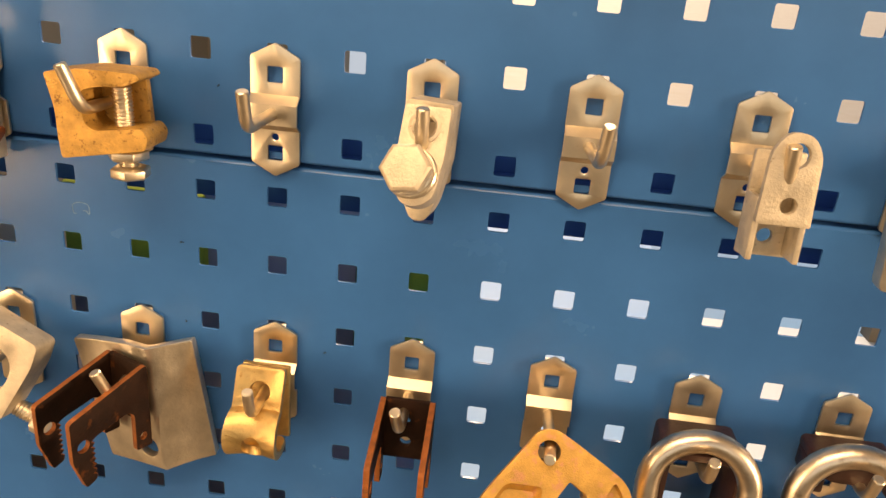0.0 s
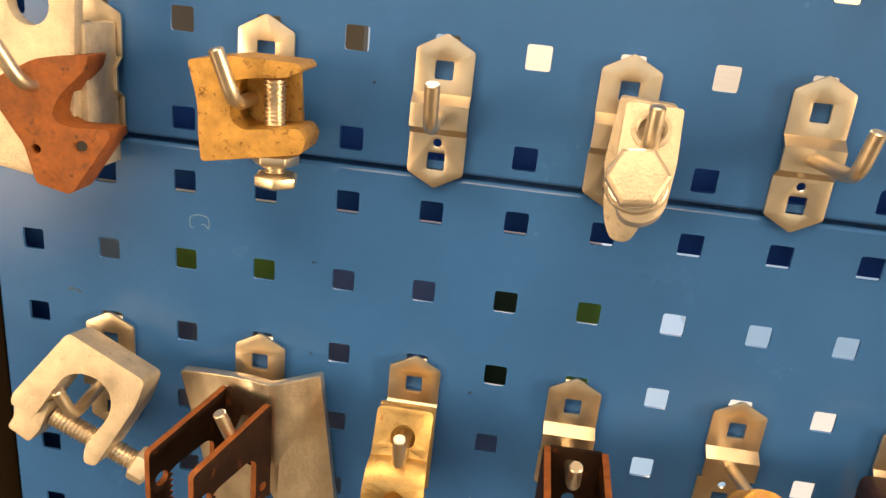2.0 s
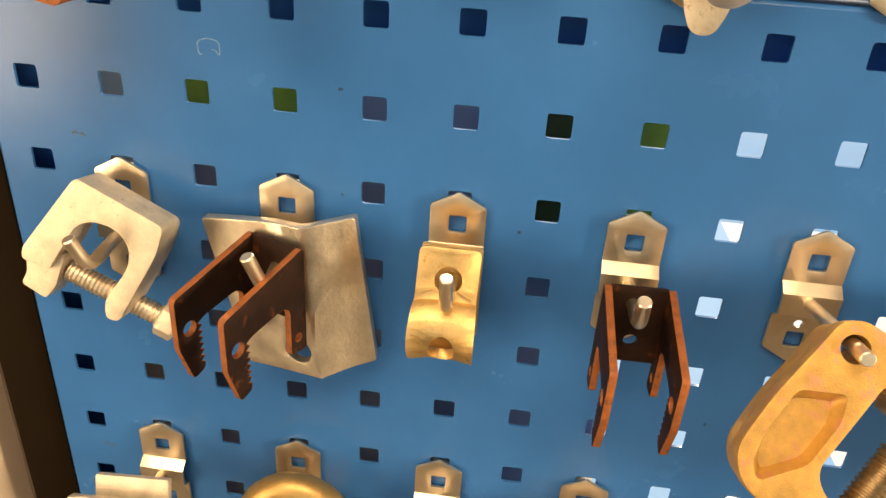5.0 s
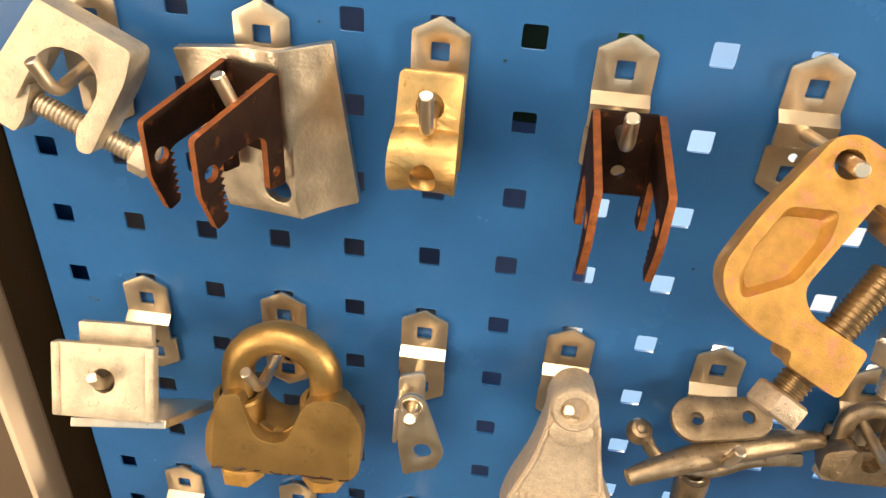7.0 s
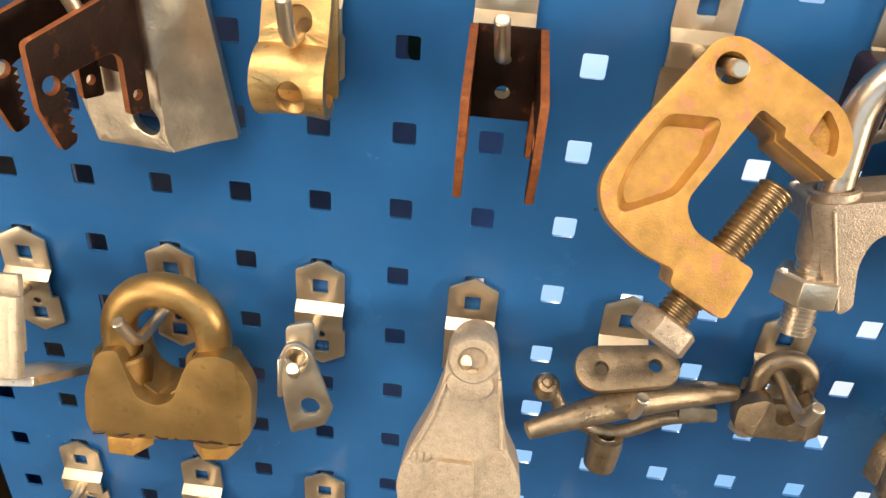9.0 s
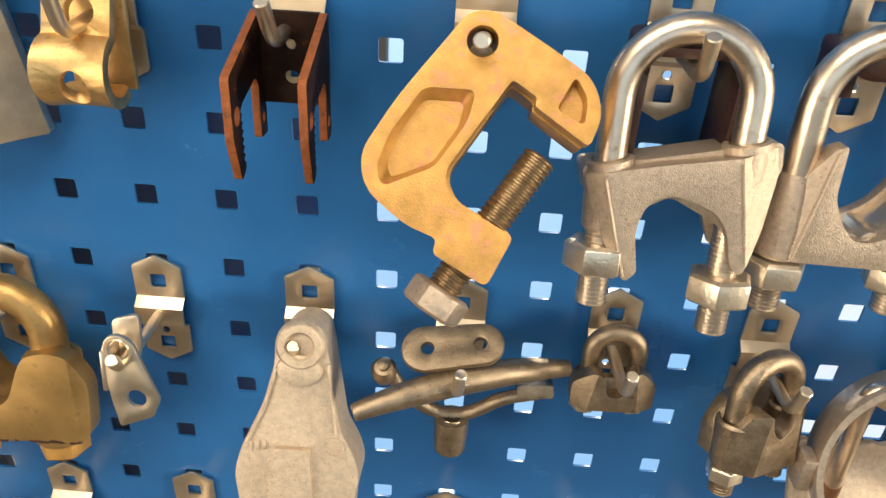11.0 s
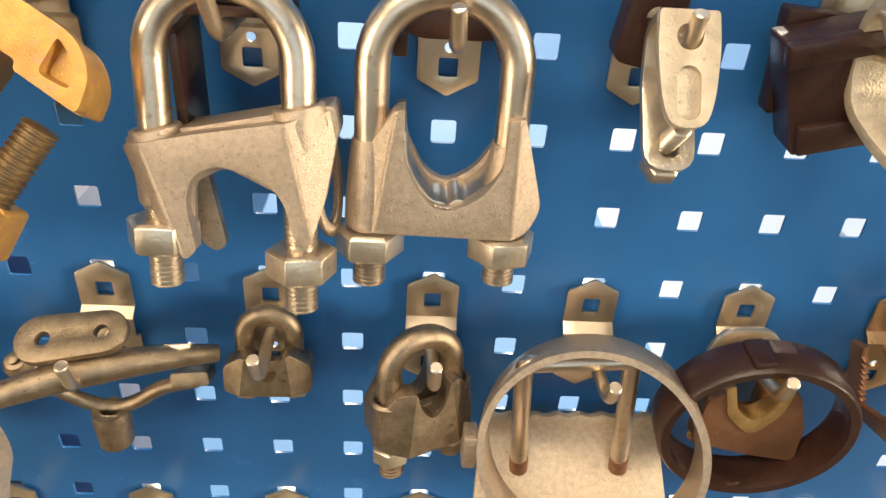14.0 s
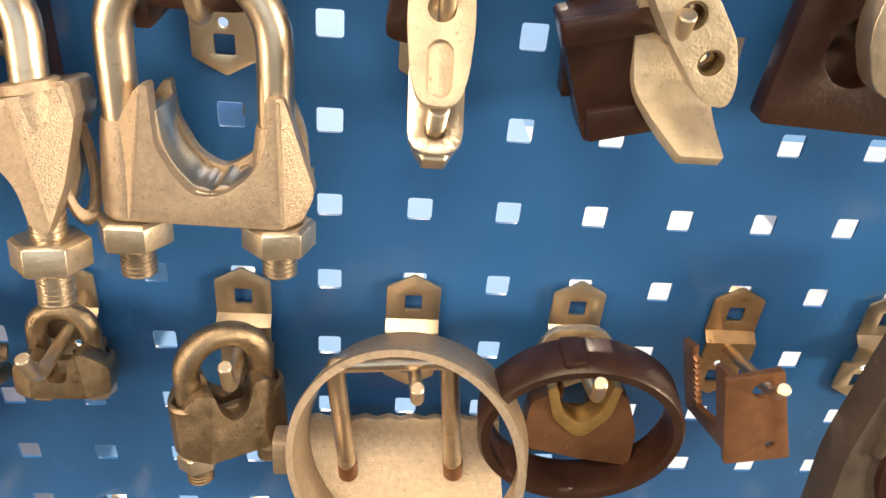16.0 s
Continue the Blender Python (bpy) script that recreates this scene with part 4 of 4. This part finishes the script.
part("flash_line", tube([CLIP @ Vector((-30 + 76 * k / 30, -41.2 + rng.uniform(-0.5, 0.5), -80.6 + 3.0 * k / 30 + rng.uniform(-0.9, 0.9))) for k in range(31)], 1.1, 6), BROWN, t, "rough dark casting seam")

t = thing("twisted_link", 5, 6, "small zinc-plated twisted link plate with two holes", "link")
m = turn(-10, 0, 0, (0, -58, -20))
part("front_plate", prism(rounded([(-6, 8, 5), (-3, 16, 4), (2, 18, 4), (8, 15, 4), (19, -14, 2), (15.5, -23, 1.5), (0, -29.5, 1.5), (-3, -15, 5)], 2), 2.2, [circle(2, 10.5, 4.6, 22), circle(8.5, -14, 4.5, 22)], m=m, bevel=0.6, w0=-2.2), ZINC, t)
part("hole_collar", ringbody([(4.6, -1), (5.4, -1), (5.3, 0.4), (5.0, 0.7), (4.6, 0.4)], 24, m @ turn(90, 0, 0, (2, 0, 10.5))), ZINC, t)
part("side_web", block((2.2, 17, 20), (-5.2, 8, -1), bevel=0.7, m=m), ZINC, t)
part("rear_plate", prism(rounded([(-7, 17, 3), (6, 21, 4), (6, 4, 3), (2, -12, 4), (-6, -14, 3)], 2), 2.2, [], m=m, bevel=0.5, w0=-17), ZINC, t)

t = thing("bell_casting", 7, 6, "sand-cast galvanised bell-shaped bracket hanging by its eye", "casting")
BELL = turn(-20, 0, 0, (0, -38, -14))
b = prism(rounded([(-9, 2, 6), (-3, 10, 4), (5, 12, 4), (13, 8, 4), (16, -5, 5), (20, -27, 5), (23, -42, 4), (30, -54, 5), (33, -64, 5), (30, -80, 4), (28, -120, 4), (-24, -120, 4), (-24, -82, 4), (-27, -66, 5), (-24, -53, 5),
                   (-14, -30, 5), (-9, -10, 4)], 3, 5), 24, bevel=2.6, w0=-24, seg=4, m=BELL)
body = part("body", b, SAND, t)
part("eye_boss", ringbody([(5.2, -2), (12.0, -2), (11.4, 2.4), (10.2, 3.6), (7.0, 3.6), (5.8, 2.0)], 28, BELL @ turn(90, 0, 0, (3, 0, 0))), SAND, body)
part("eye_boss", lathe([(11.5, 0), (10.5, 2.5), (7, 3.2)], 28, BELL @ turn(90, 0, 0, (3, 0.5, -12)) @ Matrix.Diagonal((1, 0.7, 1, 1))), SAND, body)
part("raised_pad", prism(rounded([(-8, -51), (9, -51), (14, -118), (-13, -118)], 2.0), 4.5, bevel=1.4, w0=-1, seg=3, m=BELL), SAND, body)
part("edge_rib", tube([BELL @ Vector(p) for p in ((-8, -0.6, -12), (-13, -0.6, -31), (-22, -0.6, -52))], 1.0, 8), SAND, body)
part("edge_rib", tube([BELL @ Vector(p) for p in ((16, -0.6, -8), (19, -0.6, -28), (21, -0.6, -43))], 1.0, 8), SAND, body)
part("maker_disc", ringbody([(3.6, -2), (5.4, -2), (5.2, 0.9), (3.9, 0.9)], 20, BELL @ turn(90, 0, 0, (20, 0, -50))), SAND, body)
part("maker_bar", block((5.2, 1.0, 1.2), (20, -0.3, -50), bevel=0.3, m=BELL), SAND, body)
for k in range(3):
    part("cast_mark", block((2.0, 1.2, 5.0), (-19.5 + 3.4 * k, -0.3, -52 + 0.6 * k), bevel=0.3, m=BELL), SAND, body)

t = thing("horn_cleat", 9, 6, "cast grey horn cleat with an oval two-hole plate", "cleat")
ends = [Vector(p) for p in ((-46, -60, -33), (5, -40, -19), (54, -20, -31))]
horn = [ends[0] * (1 - k / 28) ** 2 + ends[1] * 2 * (k / 28) * (1 - k / 28) + ends[2] * (k / 28) ** 2 for k in range(29)]
part("horn", tube(horn, 5, 16, taper=lambda f: 3.4 + 3.6 * math.sin(math.pi * f) ** 0.8), DARK_CAST, t)
oval = arc(12, 0, 9.5, -90, 90, 12) + arc(-13, 0, 10.5, 90, 270, 12)
part("oval_plate", prism(oval, 4.5, [circle(-12, 0, 2.8, 16), circle(11, 0, 2.8, 16)], m=turn(-62, 0, -6, (-2, -33, -14)) @ turn(0, -14, 0) @ Matrix.Scale(1.06, 4), bevel=0.9), DARK_CAST, t)
part("neck", tube([(-4, -38, -25), (-2, -31, -18)], 6.5, 16), DARK_CAST, t)
part("strap_loop", tube(smooth_path([(-33, -22, -40), (-26, -20, -56), (-12, -19, -66), (0, -19, -69), (12, -19, -64), (24, -19, -54), (42, -18, -50)], 10, 6), 3.6, 12), DARK_CAST, t)
part("socket", ringbody([(4.0, -2), (8.2, -2), (9.0, 12), (8.6, 19), (4.6, 19)], 24, Matrix.Translation((-1, -22, -86))), DARK_CAST, t)
part("knob", lathe([(3, -6), (6.2, -4), (6.6, 2), (4.6, 5), (2.6, 5.4), (2.6, 7.4), (1.6, 8)], 18, turn(28, 0, 0, (-36, -24, -38))), DARK_CAST, t)
part("lug", prism(rounded([(-9, -3), (9, -3), (9, 4), (-9, 4)], 2), 12, bevel=1.5, m=turn(-20, -6, 0, (40, -12, -50)), seg=3), DARK_CAST, t)

t = thing("wire_rope_clip", 11, 6, "small cast galvanised wire rope clip", "clip", "wire rope clips")
front = rounded([(-18, -27, 3), (-9, -19, 3), (-5, -21, 2), (-3, -31, 3), (4, -31, 3), (6, -20, 2), (10, -17, 3), (19, -26, 3), (19, -38, 2), (-18, -39, 2)], 2)
rope_clip(t, -10, 11, 22, -1, (-47, -45), 4.0, front, 27, 35, (-46, -45), (DARK_CAST, DARK_CAST, GALV), 6.5, 7, m=turn(-5, 0, 0, (0, 11, -8.5)) @ Matrix.Scale(1.1, 4), back=rounded([(-16, -26), (17, -24), (17, -38), (-16, -38)], 3), flanks=(((-8, -20), (-11, -39), 0.55), ((9, -18), (11, -38), 0.55)))

t = thing("wire_rope_clip", 13, 6, "medium cast galvanised wire rope clip turned sideways", "clip", "wire rope clips")
CLIP = turn(-6, 0, 26, (-4.5, -29, 0), (0, 0, -30))
front = rounded([(-24, -46, 4), (-16, -33, 3), (-8.5, -31, 2), (-6, -42, 4), (0, -48, 5), (6, -42, 4), (8.5, -30, 2), (15, -32, 3), (24, -44, 4), (24, -64, 3), (13, -66), (-13, -66), (-24, -64, 3)], 2)
rope_clip(t, -16, 16, 0, -6, (-84, -83), 5.6, front, 5, 14.5, (-76, -75), (DARK_CAST, DARK_CAST, GALV), 9.0, 9, m=CLIP,
          back=rounded([(-22, -46), (22, -44), (23, -64), (-23, -64)], 4), flanks=(((-8.8, -31), (-13, -66), 0.7), ((8.8, -30), (13, -66), 0.7)))
part("rear_saddle", prism(front, 9, bevel=1.6, w0=-13, m=CLIP), DARK_CAST, t)

t = thing("pipe_ring", 15, 6, "galvanised steel pipe ring clamp with an inner U-bolt", "ring")
tilt = turn(70, 0, -13, (0, -46, -60))
part("ring", ringbody([(48.8, -12), (52.3, -12), (52.8, -10), (52.6, 10.5), (52.0, 12), (48.8, 12), (48.4, 0)], 80, tilt), CAST, t)
part("ring_lug", block((7, 12, 20), (-56, -40, -66), bevel=1.5), CAST, t)
t = thing("u_bolt_plate", 15, 6, "galvanised U-bolt with a wavy-edged saddle plate", "clamp")
part("u_bolt", tube(smooth_path([(-27, -24, -99), (-33, -29, -31), (-33, -30, -23), (16, -30, -19), (17, -29, -30), (24.5, -25, -96)], 9, 7), 4.4, 16), BAR, t)
wave = [(-46 + 92 * k / 40, -64 + 0.9 * math.sin(k * 1.25) + 0.06 * k) for k in range(41)]
part("saddle_plate", wrapped([(x, z + 130) for x, z in wave[::-1]] + [(-52, 0), (52, 0)], 4, [circle(-24, 14, 8, 20), circle(22, 14, 8, 20)],
                             [(52, -124), (30, -104), (17, -90), (14, -84), (12, -60)], 0.6), SAND, t)
part("leg_end", tube([(-26.9, -23.9, -100), (-27.6, -24.6, -90)], 4.8, 16), COPPER, t)
part("leg_end", tube([(24.6, -24.9, -97), (23.6, -25.5, -87)], 4.8, 16), COPPER, t)

t = thing("brown_pipe_ring", 17, 6, "brown painted cast pipe ring with a raised rib", "ring")
tilt = turn(96, 0, -4, (-1, -41, -44)) @ Matrix.Scale(0.955, 4)
part("ring", ringbody([(41.5, -10), (45.5, -10.5), (47, -8.5), (47, 8.5), (45.5, 10.5), (41.5, 10), (40.8, 7), (42.5, 0), (40.8, -7)], 72, tilt), BROWN, t)
part("rib", block((9, 17, 3.5), (-12, -45, 1.5), bevel=1.2, m=turn(0, -8, 0)), BROWN, t)
t = thing("wire_rope_clip", 17, 6, "brown wire rope clip saddle with a yellow zinc U-bolt", "clip", "wire rope clips")
front = rounded([(-25, -62, 4), (-23, -36, 3), (-13, -28, 2), (-9, -40, 4), (-2, -47, 5), (6, -47, 5), (10, -38, 4), (12, -26, 2), (20, -31, 3), (28, -52, 4), (29, -74, 3), (4, -70, 3)], 2)
yoke = rounded([(-13, -25, 1), (-8.5, -40, 4), (1, -47.5, 6), (9.5, -39, 4), (12, -24, 1), (16, -25, 1), (14, -42, 4), (2, -57, 7), (-12, -44, 4), (-17, -27, 1)], 1)
part("yoke", prism(yoke, 10, bevel=0.8, w0=29), BRASS, t)
rope_clip(t, -13, 14, 24, -14, (-72, -76), 4.4, front, 29, 38, (-74, -78), (OLIVE, COPPER, BRASS), 7.5, 8, back=rounded([(-20, -46), (22, -46), (24, -70), (-20, -62)], 3))
part("eye_plate", prism(rounded([(-20, -24, 8), (-13, -11, 8), (10, -10, 8), (20, -24, 8), (17, -40, 8), (-16, -40, 8)], 4), 4, [circle(0, -27, 7, 20)], bevel=1.2, w0=12), GALV, t)

t = thing("copper_channel", 19, 6, "coppery brown steel channel clamp with a toothed cheek", "clamp")
m = turn(0, -16, 0, (-7, -53, -24))
part("front_plate", prism(rounded([(-13, 25, 3), (11, 25, 2), (15, -28, 1), (-14, -25, 2)], 1), 3, [circle(2.5, 16, 4.6, 18), circle(6, -18, 2.4, 14)], m=m, bevel=0.6), COPPER, t)
teeth = []
for i in range(8):
    teeth += [(29.0, 12 - i * 3.6), (26.0, 10.2 - i * 3.6)]
side = [(0, 25), (10, 23), (10, -14), (27, -18)] + [(s, z) for s, z in teeth[::-1]] + [(28, 18), (37, 16), (37, -27), (0, -25)]
c = prism(rounded(side, 0.4, 2), 3, bevel=0.3)
c.transform(turn(0, 0, 102, (-10.5, 0, 0)))
c.transform(m)
part("toothed_cheek", c, COPPER, t)

t = thing("pipe_hanger_casting", 21, 6, "dark grey cast pipe hanger with a brown ringed eye", "casting")
m = turn(-14, 14, 0, (4, -36, -40))
part("arm", prism(rounded([(-32, 56, 12), (-10, 58, 10), (24, 40, 8), (34, -60, 10), (-30, -70, 12), (-38, -20, 12)], 6, 5), 18, [circle(6, -16, 20, 32)], bevel=4, seg=4, m=m), IRON, t)
part("eye_ring", ringbody([(18, -14), (26, -14), (28, -8), (27, 5), (23, 7), (18, 4)], 40, m @ turn(90, 0, 0, (6, -16, -16))), BROWN, t)
part("rib", block((6, 8, 50), (-26, -18, 10), bevel=2.5, m=m), IRON, t)
part("top_boss", lathe([(15, 0), (16, 3), (16, 14), (13, 18), (6, 19)], 28, m @ turn(90, 0, 0, (-22, -2, 56))), GALV, t)

# ---------------------------------------------------------------- bottom row, only the tops of what hangs there
t = thing("round_cap", 1, 10, "galvanised round end cap hanging on its hook", "cap")
part("cap", ringbody([(22, 0), (25, 0), (25.5, 2), (25.5, 14), (24, 16), (20, 16), (20, 12)], 40, turn(84, 0, 0, (-6, -30, -52))), GALV, t)

# ---------------------------------------------------------------- scuffs on the paint of the panel
def scuff(points, col, row_z, r=0.25):
    ob = part("chalk_mark", tube([(x, 0.0, z) for x, z in points], r, 6), CHALK_MARK, None)
    ob.location = (col * P * MM, 0, row_z * MM)
    return tagged(ob, "faint white chalk loop drawn on the blue paint", "mark")


scuff(rounded([(-4, -3), (-4.5, 3), (0, 4.5), (5, 3.5), (5, -3), (3, 0.5)], 2), 2.17, 1480.5)

def smudge(x, z, size, seed):
    """A few short greasy strokes on the paint."""
    rng = random.Random(seed)
    b = bmesh.new()
    for k in range(4):
        u, v, a = rng.uniform(-size, size), rng.uniform(-size * 0.4, size * 0.4), rng.uniform(-0.6, 0.6)
        n = rng.uniform(0.25, 0.6) * size
        b = tube([(u - n * math.cos(a), 0.12, v - n * math.sin(a)), (u, 0.08, v + 0.15 * n), (u + n * math.cos(a), 0.12, v + n * math.sin(a))], rng.uniform(0.18, 0.32), 6, bm=b, taper=lambda f: 0.62 - 0.2 * f)
    ob = part("grease_smudge", b, DIRT, None)
    ob.location = (x * MM, 0, z * MM)
    return tagged(ob, "small dark grease smudge on the blue paint", "mark")


for k, (x, z, size) in enumerate(((19, 1437.5, 3.0), (5.5, 1255, 3.2), (160, 1554, 0.9), (138, 1469, 0.7), (217, 1413, 0.9), (138, 1422, 0.8), (316, 1321, 0.7))):
    smudge(x, z, size, k)

# ---------------------------------------------------------------- behind the panel
def behind(name, size, at, mat, label, category, rz=0.0):
    ob = part(name, block(size, (0, 0, size[2] / 2), bevel=0.006), mat, None, scale=1)
    ob.matrix_world = pose(*at, 0, 0, rz)
    return tagged(ob, label, category)


# boards and goods close behind the panel
behind("grey_board", (0.252, 0.012, 0.62), (0.152, 0.075, 0.855), GREY, "dull grey board standing close behind the panel", "board")
behind("green_board", (0.094, 0.010, 0.062), (0.076, 0.068, 1.412), GREEN, "olive green card fixed behind the panel", "card")
behind("green_board", (0.040, 0.010, 0.075), (0.272, 0.062, 1.392), GREEN, "olive green card fixed behind the panel", "card")
behind("dark_board", (0.030, 0.008, 0.098), (0.236, 0.056, 1.362), DARK_CARD, "blackish green card fixed behind the panel", "card")
behind("beige_board", (0.046, 0.010, 0.50), (-0.001, 0.070, 0.965), PAPER, "beige card strip behind the panel", "card")
behind("cabinet", (0.5, 0.4, 0.98), (-0.2, 0.45, 0.0), GREY, "grey cabinet standing behind the panel", "cabinet", -4)
